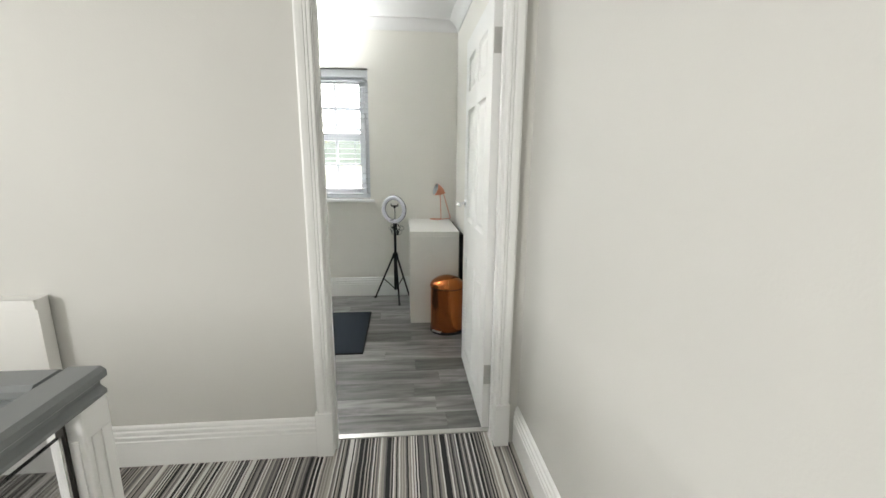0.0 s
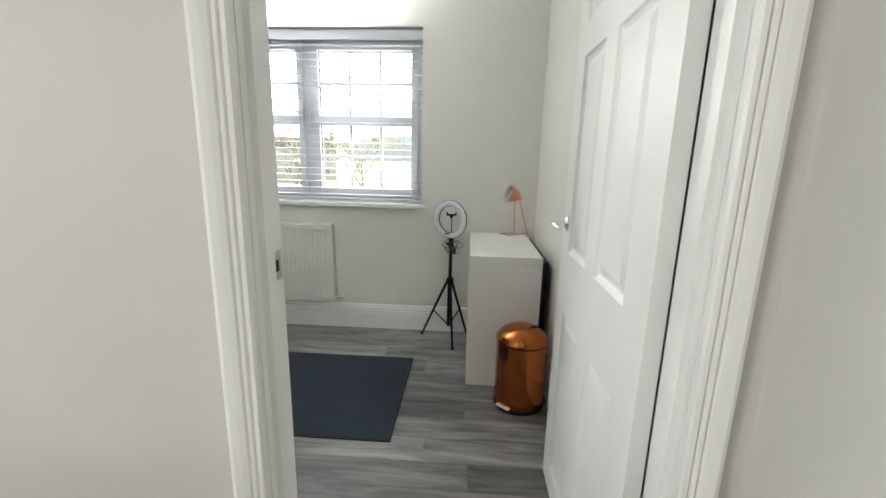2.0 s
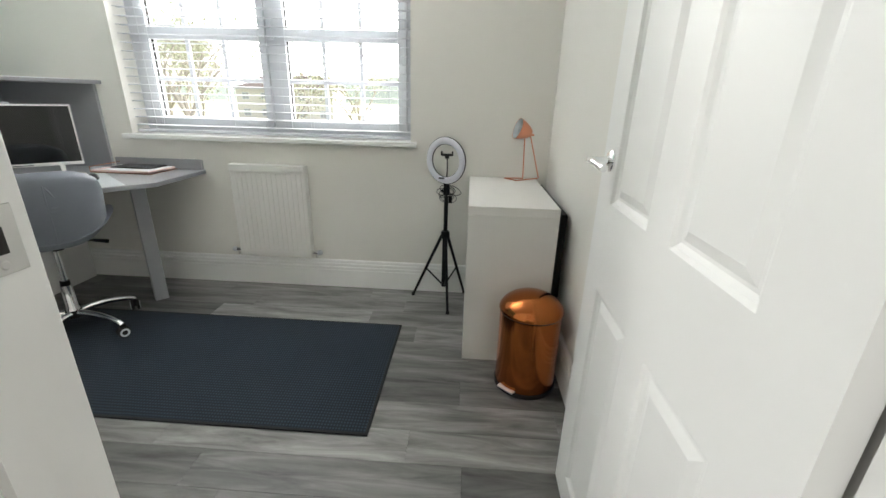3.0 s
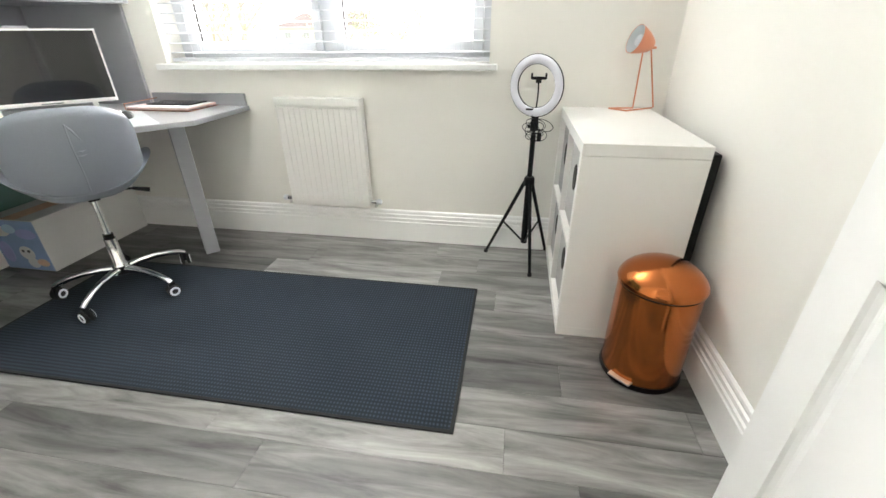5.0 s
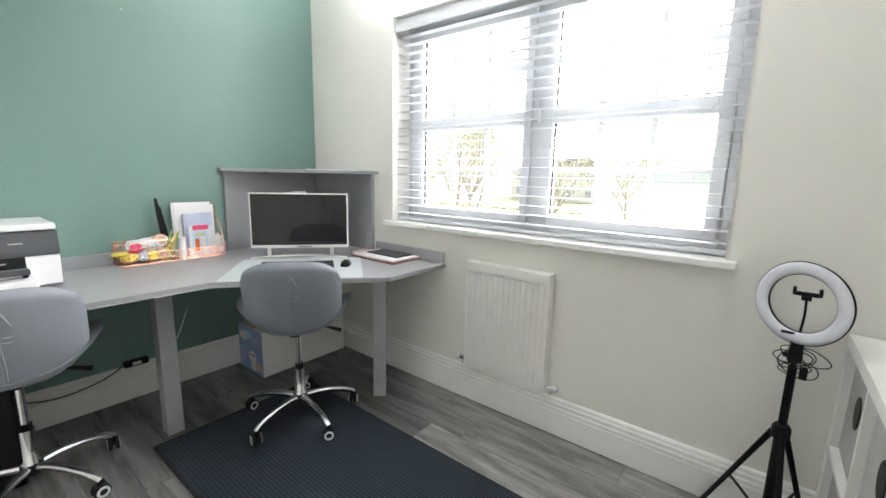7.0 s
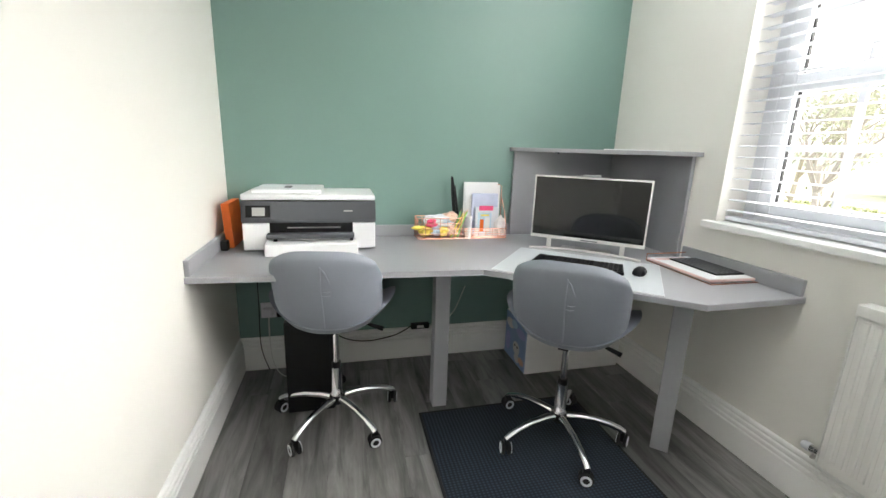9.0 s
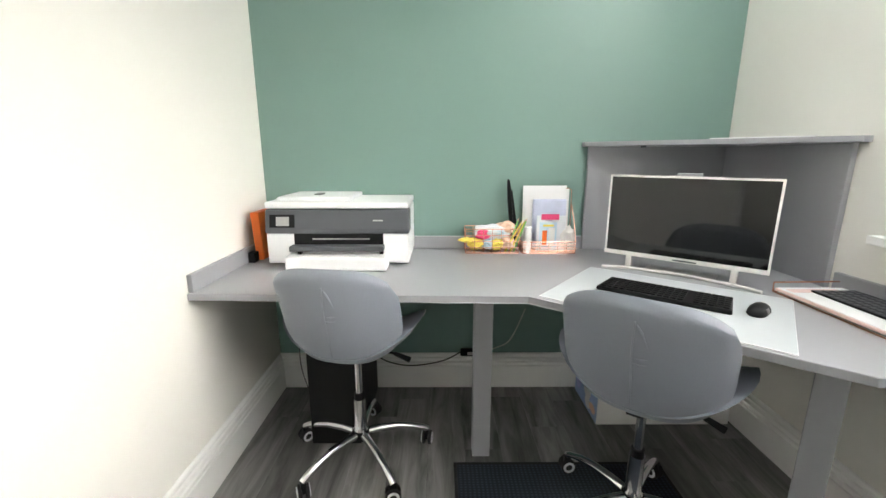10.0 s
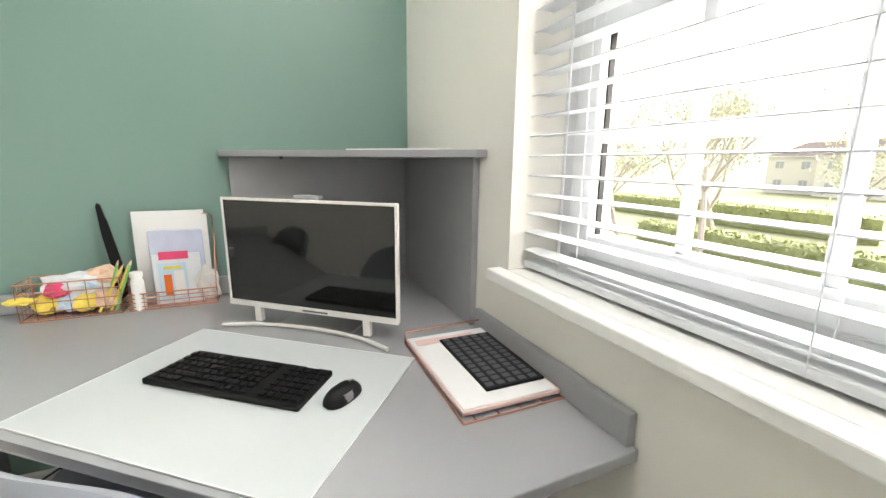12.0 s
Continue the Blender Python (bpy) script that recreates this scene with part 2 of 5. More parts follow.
def lathe(profile, n=32, bm=None, m=None):
    bm = bm or bmesh.new()
    rings = []
    for r, z in profile:
        if r < 1e-5:
            rings.append([bm.verts.new((0, 0, z))])
        else:
            rings.append([bm.verts.new((r * math.cos(2 * math.pi * k / n), r * math.sin(2 * math.pi * k / n), z)) for k in range(n)])
    for a, b in zip(rings, rings[1:]):
        for k in range(n):
            q = [a[k % len(a)], a[(k + 1) % len(a)], b[(k + 1) % len(b)], b[k % len(b)]]
            q = list(dict.fromkeys(q))
            if len(q) > 2:
                bm.faces.new(q)
    if m is not None:
        for ring in rings:
            for v in ring:
                v.co = m @ v.co
    return bm


def tube(pts, r, n=8, bm=None, closed=False):
    bm = bm or bmesh.new()
    P = [Vector(p) for p in pts]
    rings = []
    k = len(P)
    for i in range(k):
        a = P[(i - 1) % k] if (closed or i > 0) else P[i]
        b = P[(i + 1) % k] if (closed or i < k - 1) else P[i]
        d = (b - a).normalized()
        u = d.cross(Vector((0, 0, 1)))
        if u.length < 0.05:
            u = d.cross(Vector((0, 1, 0)))
        u.normalize()
        w = d.cross(u).normalized()
        rad = r[i] if isinstance(r, (list, tuple)) else r
        rings.append([bm.verts.new(P[i] + (u * math.cos(2 * math.pi * j / n) + w * math.sin(2 * math.pi * j / n)) * rad) for j in range(n)])
    pairs = list(zip(rings, rings[1:])) + ([(rings[-1], rings[0])] if closed else [])
    for a, b in pairs:
        for j in range(n):
            bm.faces.new((a[j], a[(j + 1) % n], b[(j + 1) % n], b[j]))
    if not closed:
        bm.faces.new(rings[0][::-1])
        bm.faces.new(rings[-1])
    return bm


def curve_pts(pts, n=10):
    P = [Vector(p) for p in pts]
    P = [P[0]] + P + [P[-1]]
    out = []
    for i in range(1, len(P) - 2):
        for k in range(n):
            t = k / n
            a, b, c, d = P[i - 1:i + 3]
            out.append(0.5 * ((2 * b) + (c - a) * t + (2 * a - 5 * b + 4 * c - d) * t * t + (3 * b - a - 3 * c + d) * t ** 3))
    out.append(P[-2])
    return out


def extrude_profile(profile, a, b, inward):
    """A moulding whose profile (depth off the wall, height) runs from a to b; inward is the direction off the wall."""
    bm = bmesh.new()
    A, B, n = Vector((*a, 0)), Vector((*b, 0)), Vector((*inward, 0))
    ra = [bm.verts.new(A + n * d + Vector((0, 0, z))) for d, z in profile]
    rb = [bm.verts.new(B + n * d + Vector((0, 0, z))) for d, z in profile]
    k = len(profile)
    for i in range(k):
        bm.faces.new((ra[i], ra[(i + 1) % k], rb[(i + 1) % k], rb[i]))
    bm.faces.new(ra[::-1])
    bm.faces.new(rb)
    return bm


SKIRT = [(0, 0), (0.020, 0), (0.020, 0.118), (0.016, 0.122), (0.016, 0.126), (0.020, 0.130), (0.020, 0.140), (0.0145, 0.145), (0.0145, 0.149),
         (0.018, 0.153), (0.017, 0.163), (0.011, 0.168), (0.011, 0.172), (0.013, 0.176), (0.010, 0.184), (0.004, 0.188), (0, 0.188)]

# ---- plan ----
XW, XE, YS, YN = -2.74, 0.575, 4.41, 6.588      # office: green wall, east wall, door wall, window wall
YH, XH = 4.315, 0.592                            # landing: wall face with the door, east wall
DX0, DX1, DTOP = -0.260, 0.478, 2.0             # door opening
WX0, WX1, WZ0, WZ1 = -1.958, -0.235, 0.955, 2.12  # window reveal
ZC = 2.52
OUT = 0.28                                      # outer wall thickness


def structure(name, bm, material, label="", smooth=False):
    return finish(name, bm, material, None, label, smooth, "structure")


floor_slab = structure("floor", boxes((XW - 0.1, XE + 0.1, YS, YN + 0.1, -0.12, -0.004)), M_DARK, "subfloor under grey plank flooring")
structure("wall_north", boxes((XW - 0.1, WX0, YN, YN + OUT, 0, ZC), (WX1, XE + 0.1, YN, YN + OUT, 0, ZC),
                              (WX0, WX1, YN, YN + OUT, 0, WZ0 - 0.028), (WX0, WX1, YN, YN + OUT, WZ1, ZC)), M_WALL, "cream painted wall round the window")
structure("wall_west", boxes((XW - 0.1, XW, YH, YN, 0, ZC)), M_GREEN, "sage green painted feature wall")
structure("wall_east", boxes((XE, XE + 0.035, YS, YN, 0, ZC)), M_WALL, "cream painted wall beside the door")
structure("wall_south", boxes((XW, DX0 - 0.03, YH + 0.045, YS, 0, ZC), (DX1 + 0.03, XE + 0.035, YH + 0.045, YS, 0, ZC), (DX0 - 0.03, DX1 + 0.03, YH + 0.045, YS, DTOP + 0.03, ZC)),
          M_WALL, "cream painted door wall, office side")
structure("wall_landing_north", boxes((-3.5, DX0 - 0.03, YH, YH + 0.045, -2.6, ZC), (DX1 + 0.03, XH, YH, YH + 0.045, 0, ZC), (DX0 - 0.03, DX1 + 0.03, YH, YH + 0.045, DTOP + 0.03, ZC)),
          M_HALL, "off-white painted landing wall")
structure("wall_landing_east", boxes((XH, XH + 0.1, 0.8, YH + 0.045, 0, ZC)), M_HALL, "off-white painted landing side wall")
# The opening is added, out of view, to hold the landing fill lamp.
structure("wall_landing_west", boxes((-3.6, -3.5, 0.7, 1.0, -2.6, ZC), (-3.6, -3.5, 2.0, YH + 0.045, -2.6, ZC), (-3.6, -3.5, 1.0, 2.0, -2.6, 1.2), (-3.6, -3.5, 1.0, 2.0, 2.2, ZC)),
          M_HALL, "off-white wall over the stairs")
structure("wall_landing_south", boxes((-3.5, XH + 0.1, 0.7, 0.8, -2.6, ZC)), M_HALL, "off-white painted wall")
structure("ceiling", boxes((XW - 0.1, XE + 0.1, YS - 0.05, YN + OUT, ZC, ZC + 0.1)), M_CEIL, "white ceiling")
structure("ceiling_landing", boxes((-3.6, XH + 0.1, 0.7, YS - 0.05, ZC, ZC + 0.1)), M_CEIL, "white ceiling")
structure("floor_landing", boxes((-0.60, XH, 0.8, 4.40, -0.15, 0.0), (-3.5, -0.60, 3.47, 4.36, -0.15, 0.0)), M_CARPET, "striped grey carpet on the landing")
structure("floor_lower_hall", boxes((-3.5, -0.6, 0.8, 4.3, -2.7, -2.6)), M_CARPET, "striped grey carpet")
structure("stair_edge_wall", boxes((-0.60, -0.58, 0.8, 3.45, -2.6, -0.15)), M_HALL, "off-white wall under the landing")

# coving
COVE = [(0, ZC), (0, ZC - 0.085), (0.008, ZC - 0.085), (0.012, ZC - 0.072), (0.03, ZC - 0.045), (0.055, ZC - 0.022), (0.082, ZC - 0.012), (0.085, ZC - 0.004), (0.085, ZC)]
structure("coving", extrude_profile(COVE, (XW, YN), (XE, YN), (0, -1)), M_CEIL, "white plaster coving", True)
structure("coving", extrude_profile(COVE, (XE, YS), (XE, YN), (-1, 0)), M_CEIL, "white plaster coving", True)
structure("coving", extrude_profile(COVE, (XW, YS), (XW, YN), (1, 0)), M_CEIL, "white plaster coving", True)

# skirting
for a, b, n in (((XW, YN), (XE, YN), (0, -1)), ((XW, YS), (XW, YN - 0.02), (1, 0)), ((XE, YS), (XE, YN - 0.02), (-1, 0)),
                ((XW + 0.02, YS), (DX0 - 0.075, YS), (0, 1))):
    structure("baseboard", extrude_profile(SKIRT, a, b, n), M_GLOSS, "white moulded skirting board")
structure("baseboard", extrude_profile(SKIRT, (-3.5, YH), (DX0 - 0.066, YH), (0, -1)), M_GLOSS, "white moulded skirting board")
structure("baseboard", extrude_profile(SKIRT, (XH, 0.8), (XH, YH), (-1, 0)), M_GLOSS, "white moulded skirting board")


# ---- door frame ----
def architrave(x_in, side, y, out, name):
    """An upright moulded board; side is the way it runs off the opening, out the way it stands off the wall."""
    prof = [(0, 0), (0, 0.013), (0.004, 0.017), (0.012, 0.018), (0.015, 0.013), (0.018, 0.018), (0.024, 0.019), (0.027, 0.014), (0.030, 0.019), (0.040, 0.022), (0.054, 0.024), (0.062, 0.021), (0.064, 0.0)]
    bm = bmesh.new()
    rows = []
    for z in (0.0, DTOP + 0.05):
        rows.append([bm.verts.new((x_in + side * a, y + out * d, z)) for a, d in prof])
    k = len(prof)
    for i in range(k):
        bm.faces.new((rows[0][i], rows[0][(i + 1) % k], rows[1][(i + 1) % k], rows[1][i]))
    bm.faces.new(rows[0])
    bm.faces.new(rows[1][::-1])
    return structure(name, bm, M_GLOSS, "white gloss moulded architrave")


architrave(DX0 - 0.002, -1, YH, -1, "trim")
architrave(DX1 + 0.002, 1, YH, -1, "trim")
architrave(DX0 - 0.002, -1, YS, 1, "trim")
structure("trim", boxes((DX0 - 0.074, DX0 + 0.001, YH - 0.028, YH, 0, 0.215), bevel=0.003), M_GLOSS, "white plinth block under the architrave")
structure("trim", boxes((DX1 - 0.001, DX1 + 0.068, YH - 0.028, YH, 0, 0.215), bevel=0.003), M_GLOSS, "white plinth block under the architrave")
structure("trim", boxes((DX0 - 0.07, DX1 + 0.07, YH - 0.02, YH, DTOP + 0.05, DTOP + 0.115)), M_GLOSS, "white architrave over the door")
structure("door_frame", boxes((DX0 - 0.03, DX0, YH + 0.001, YS + 0.003, 0, DTOP), (DX1, DX1 + 0.03, YH + 0.001, YS + 0.003, 0, DTOP), (DX0 - 0.03, DX1 + 0.03, YH + 0.001, YS + 0.003, DTOP, DTOP + 0.03)), M_GLOSS, "white gloss door lining")
structure("door_stop", boxes((DX0, DX0 + 0.012, YH + 0.02, YH + 0.05, 0, DTOP), (DX1 - 0.012, DX1, YH + 0.02, YH + 0.05, 0, DTOP)), M_GLOSS, "white door stop bead")
structure("threshold", boxes((DX0, DX1, 4.398, 4.432, 0.0, 0.006), bevel=0.002), M_STEEL, "pale metal threshold strip")

strike = thing("strike_plate", (DX0, YS - 0.022, 1.071), 0, "steel latch strike plate screwed to the white door lining", "strike plate")
part("plate", boxes((0, 0.002, -0.012, 0.022, -0.028, 0.028), bevel=0.0006), M_STEEL, strike)
part("latch_hole", boxes((0.0016, 0.0026, -0.006, 0.010, -0.011, 0.011)), M_DARK, strike, "dark latch hole")
for z in (-0.020, 0.020):
    part("screw", lathe([(0, 0.0032), (0.003, 0.003), (0.004, 0.002)], 10, m=pose(0, 0.004, z, 0, 90, 0)), M_STEEL, strike)


# ---- six-panel door ----
def leaf_mesh(W, H, T, cols, rows_):
    """A leaf from x=0 to W, z=0 to H, y from 0 to T, with sunk moulded panels on both faces."""
    bm = bmesh.new()
    xs = sorted({0, W, *[c for p in cols for c in p]})
    zs = sorted({0, H, *[c for p in rows_ for c in p]})
    for y, s in ((0.0, 1), (T, -1)):
        for i in range(len(xs) - 1):
            for j in range(len(zs) - 1):
                x0, x1, z0, z1 = xs[i], xs[i + 1], zs[j], zs[j + 1]
                if (x0, x1) in cols and (z0, z1) in rows_:
                    loops = []
                    for inset, d in ((0, 0), (0.006, 0.006), (0.016, 0.010), (0.022, 0.010), (0.042, 0.003)):
                        yy = y + s * d
                        loops.append([bm.verts.new(p) for p in ((x0 + inset, yy, z0 + inset), (x1 - inset, yy, z0 + inset), (x1 - inset, yy, z1 - inset), (x0 + inset, yy, z1 - inset))])
                    for a, b in zip(loops, loops[1:]):
                        for k in range(4):
                            bm.faces.new((a[k], a[(k + 1) % 4], b[(k + 1) % 4], b[k]))
                    bm.faces.new(loops[-1])
                else:
                    bm.faces.new([bm.verts.new(p) for p in ((x0, y, z0), (x1, y, z0), (x1, y, z1), (x0, y, z1))])
    for a, b in (((0, 0), (W, 0)), ((W, 0), (W, H)), ((W, H), (0, H)), ((0, H), (0, 0))):
        bm.faces.new([bm.verts.new(p) for p in ((a[0], 0, a[1]), (b[0], 0, b[1]), (b[0], T, b[1]), (a[0], T, a[1]))])
    bmesh.ops.remove_doubles(bm, verts=bm.verts, dist=1e-5)
    return bm


DW = 0.762
door = thing("door_1", (0.478, YS + 0.012, 0.010), 89.5, "white gloss six-panel interior door standing open against the side wall", "door")
door["kind"] = "structure"
COLS = [(0.125, 0.350), (0.445, 0.660)]
ROWS_ = [(0.10, 0.735), (0.955, 1.590), (1.69, 1.87)]
part("leaf", leaf_mesh(DW, 1.975, 0.036, COLS, ROWS_), M_GLOSS, door)
for z in (0.29, 1.79):
    h = part("hinge", boxes((-0.0035, 0.0, 0.003, 0.033, z - 0.05, z + 0.05), bevel=0.0005), M_STEEL, door, "brushed steel butt hinge")
    part("knuckle", lathe([(0, -0.05), (0.006, -0.05), (0.006, 0.05), (0, 0.05)], 10, m=pose(-0.005, -0.003, z)), M_STEEL, h)
hd = part("door_handle", lathe([(0, 0.008), (0.02, 0.008), (0.026, 0.004), (0.026, 0)], 28, m=pose(DW - 0.062, 0.036, 1.052, -90, 0, 0)), M_CHROME, door, "chrome lever handle on a round rose", True)
lev = tube(curve_pts([(DW - 0.062, 0.04, 1.052), (DW - 0.062, 0.078, 1.052), (DW - 0.072, 0.09, 1.052), (DW - 0.11, 0.092, 1.055), (DW - 0.15, 0.088, 1.05), (DW - 0.168, 0.084, 1.047)], 6), 0.0085, 10)
part("lever", lev, M_CHROME, hd, smooth=True)

# ---- window ----
window = thing("window_1", ((WX0 + WX1) / 2, YN + 0.15, WZ0), 0, "white plastic two-light window with glazing bars", "window")
window["kind"] = "structure"
ox, oz = (WX0 + WX1) / 2, WZ0


def wbox(name, x0, x1, y0, y1, z0, z1, parent, m=M_UPVC, bevel=0.004, label=""):
    return part(name, boxes((x0 - ox, x1 - ox, y0 - YN - 0.15, y1 - YN - 0.15, z0 - oz, z1 - oz), bevel=bevel), m, parent, label)


FY0, FY1 = 6.735, 6.80
fr = wbox("frame", WX0, WX0 + 0.055, FY0, FY1, WZ0, WZ1, window)
for r in ((WX1 - 0.045, WX1, WZ0, WZ1), (WX0 + 0.055, WX1 - 0.045, WZ0, WZ0 + 0.045), (WX0 + 0.055, WX1 - 0.045, WZ1 - 0.06, WZ1), (-1.115, -1.045, WZ0 + 0.045, WZ1 - 0.06)):
    wbox("frame_bar", r[0], r[1], FY0, FY1, r[2], r[3], fr)
for gx0, gx1 in ((-1.835, -1.160), (-1.000, -0.332)):
    z0, z1, zm0, zm1 = 1.055, 2.005, 1.495, 1.56
    s0, s1 = (WX0 + 0.057, -1.117) if gx0 < -1.5 else (-1.043, WX1 - 0.047)
    sash = wbox("sash", s0, gx0, FY0 - 0.012, FY1 - 0.01, WZ0 + 0.047, WZ1 - 0.062, window)
    wbox("stile", gx1, s1, FY0 - 0.012, FY1 - 0.01, WZ0 + 0.047, WZ1 - 0.062, sash)
    wbox("rail", gx0, gx1, FY0 - 0.012, FY1 - 0.01, WZ0 + 0.047, z0, sash)
    wbox("rail", gx0, gx1, FY0 - 0.012, FY1 - 0.01, z1, WZ1 - 0.062, sash)
    wbox("rail", gx0, gx1, FY0 - 0.012, FY1 - 0.01, zm0, zm1, sash)
    for a, b in ((z0, zm0), (zm1, z1)):
        g = part("pane", boxes((gx0 - ox, gx1 - ox, 0.018, 0.022, a - oz, b - oz)), glass, window, "clear glass pane")
        g.visible_shadow = False
        w = (gx1 - gx0) / 3
        for k in (1, 2):
            wbox("glazing_bar", gx0 + k * w - 0.012, gx0 + k * w + 0.012, 6.738, 6.7535, a, b, window, bevel=0.002)
        zc = (a + b) / 2
        wbox("glazing_bar", gx0, gx1, 6.7375, 6.754, zc - 0.012, zc + 0.012, window, bevel=0.002)
    # dark gasket line along the hinge side
    wbox("gasket", gx0, gx0 + 0.004, 6.745, 6.76, z0, zm0, window, M_RUBBER, 0)
    wbox("gasket", gx0, gx0 + 0.004, 6.745, 6.76, zm1, z1, window, M_RUBBER, 0)
wbox("window_handle", -1.093, -1.067, FY0 - 0.03, FY0 - 0.012, 1.50, 1.62, window, label="white window handle")
structure("window_sill", boxes((WX0 - 0.035, WX1 + 0.035, YN - 0.042, YN, WZ0 - 0.028, WZ0), (WX0, WX1, YN, FY0, WZ0 - 0.028, WZ0), bevel=0.004), M_GLOSS, "white painted window board")
structure("window_reveal", boxes((WX0 - 0.002, WX0 + 0.004, YN, FY0, WZ0, WZ1), (WX1 - 0.004, WX1 + 0.002, YN, FY0, WZ0, WZ1), (WX0, WX1, YN, FY0, WZ1 - 0.004, WZ1 + 0.002)), M_WALL, "cream plaster reveal")

# ---- venetian blind ----
blind = thing("venetian_blind", (ox, 6.655, WZ1 - 0.01), 0, "white venetian blind lowered over the window with its slats open", "blind")
part("headrail", boxes((WX0 + 0.006 - ox, WX1 - 0.006 - ox, -0.02, 0.02, -0.045, -0.004), bevel=0.002), M_SLAT, blind)
part("valance", boxes((WX0 + 0.004 - ox, WX1 - 0.004 - ox, -0.047, -0.040, -0.072, -0.004), bevel=0.003), M_SLAT, blind)
part("bottom_rail", boxes((WX0 + 0.008 - ox, WX1 - 0.008 - ox, -0.025, 0.025, -1.148, -1.130), bevel=0.004), M_SLAT, blind)
SL = bpy.data.meshes.new("slat")
bm = bmesh.new()
hw = (WX1 - WX0) / 2 - 0.008
prof = [(-0.0240, -0.0016), (-0.012, 0.0004), (0, 0.0010), (0.012, 0.0004), (0.0240, -0.0016)]
top = [[bm.verts.new((x, y, z + 0.0012)) for y, z in prof] for x in (-hw, hw)]
bot = [[bm.verts.new((x, y, z - 0.0012)) for y, z in prof] for x in (-hw, hw)]
for i in range(4):
    bm.faces.new((top[0][i], top[1][i], top[1][i + 1], top[0][i + 1]))
    bm.faces.new((bot[0][i + 1], bot[1][i + 1], bot[1][i], bot[0][i]))
for i in (0, 4):
    bm.faces.new((top[0][i], top[1][i], bot[1][i], bot[0][i]))
bmesh.ops.recalc_face_normals(bm, faces=bm.faces)
bm.to_mesh(SL)
bm.free()
SL.materials.append(M_SLAT)
PITCH = 0.0460
for k in range(23):
    s = new("slat", SL)
    s.parent = blind
    s.matrix_local = pose(0, 0, -0.092 - k * PITCH, 1.5, 0, 0)
for x in (-0.72, -0.25, 0.25, 0.72):
    part("ladder_cord", tube([(x, -0.0255, -0.04), (x, -0.0255, -1.14)], 0.0012, 5), M_SLAT, blind)
    part("ladder_cord", tube([(x, 0.0255, -0.04), (x, 0.0255, -1.14)], 0.0012, 5), M_SLAT, blind)

# ---- radiators ----
def radiator(at, turn, W, H, z0, label, flutes, valves=True):
    r = thing("radiator", at, turn, label, "radiator")
    part("panel", boxes((-W / 2, W / 2, 0.045, 0.060, z0, z0 + H - 0.0125), bevel=0.004), M_RAD, r)
    part("water_way", boxes((-W / 2 + 0.003, W / 2 - 0.003, 0.02, 0.0445, z0 + 0.002, z0 + 0.03), bevel=0.004), M_RAD, r)
    for k in range(flutes):
        x = -W / 2 + 0.028 + (W - 0.056) * k / (flutes - 1)
        part("flute", boxes((x - 0.0105, x + 0.0105, 0.057, 0.0665, z0 + 0.035, z0 + H - 0.05), bevel=0.0042), M_RAD, r)
    part("top_grille", boxes((-W / 2 - 0.003, W / 2 + 0.003, 0.006, 0.068, z0 + H - 0.012, z0 + H), (-W / 2 - 0.003, W / 2 + 0.003, 0.058, 0.070, z0 + H - 0.038, z0 + H), bevel=0.002), M_RAD, r)
    part("side_panel", boxes((-W / 2 - 0.004, -W / 2, 0.006, 0.062, z0 + 0.01, z0 + H)), M_RAD, r)
    part("side_panel", boxes((W / 2, W / 2 + 0.004, 0.006, 0.062, z0 + 0.01, z0 + H)), M_RAD, r)
    for x in (-W / 4, W / 4):
        part("bracket", boxes((x, x + 0.03, 0, 0.02, z0 + 0.05, z0 + H - 0.05)), M_RAD, r)
    for s in (-1, 1):
        v = part("valve", lathe([(0, 0), (0.010, 0), (0.010, 0.025), (0.013, 0.025), (0.013, 0.04), (0.008, 0.045), (0, 0.045)], 14, m=pose(s * (W / 2 + 0.002), 0.035, z0 + 0.03, 0, 90 * s, 0)), M_CHROME, r, "chrome radiator valve", True)
        part("valve_cap", lathe([(0, 0), (0.014, 0), (0.016, 0.004), (0.015, 0.022), (0.010, 0.028), (0, 0.028)], 16, m=pose(s * (W / 2 + 0.040), 0.035, z0 + 0.03, 0, 90 * s, 0)), M_UPVC, v, smooth=True)
        part("pipe", tube([(s * (W / 2 + 0.03), 0.035, z0 + 0.03), (s * (W / 2 + 0.03), 0.034, z0)] + [(s * (W / 2 + 0.03), 0.01, z0 - 0.005)], 0.0075, 10), M_STEEL, v)
    return r


radiator((-1.108, YN, 0), 180, 0.458, 0.585, 0.213, "white fluted panel radiator under the window", 14)
radiator((-1.745, YH, 0), 180, 0.82, 0.608, 0.175, "white flat panel radiator on the landing wall", 0)

# ---- banister ----
ban = thing("banister", (-0.59, 3.425, 0), 0, "grey moulded handrail on a white newel post round the stairwell", "banister")
HR = [(-0.035, -0.030), (-0.035, -0.022), (-0.024, -0.012), (-0.024, -0.004), (-0.040, 0.008), (-0.040, 0.022), (-0.030, 0.030), (0.030, 0.030), (0.040, 0.022), (0.040, 0.008), (0.024, -0.004), (0.024, -0.012), (0.035, -0.022), (0.035, -0.030)]
RZ = 0.864


def rail(a, b, side):
    bm = bmesh.new()
    A, B, S = Vector(a), Vector(b), Vector(side)
    ra = [bm.verts.new(A + S * u + Vector((0, 0, RZ + w))) for u, w in HR]
    rb = [bm.verts.new(B + S * u + Vector((0, 0, RZ + w))) for u, w in HR]
    n = len(HR)
    for i in range(n):
        bm.faces.new((ra[i], ra[(i + 1) % n], rb[(i + 1) % n], rb[i]))
    bm.faces.new(ra)
    bm.faces.new(rb[::-1])
    return bm


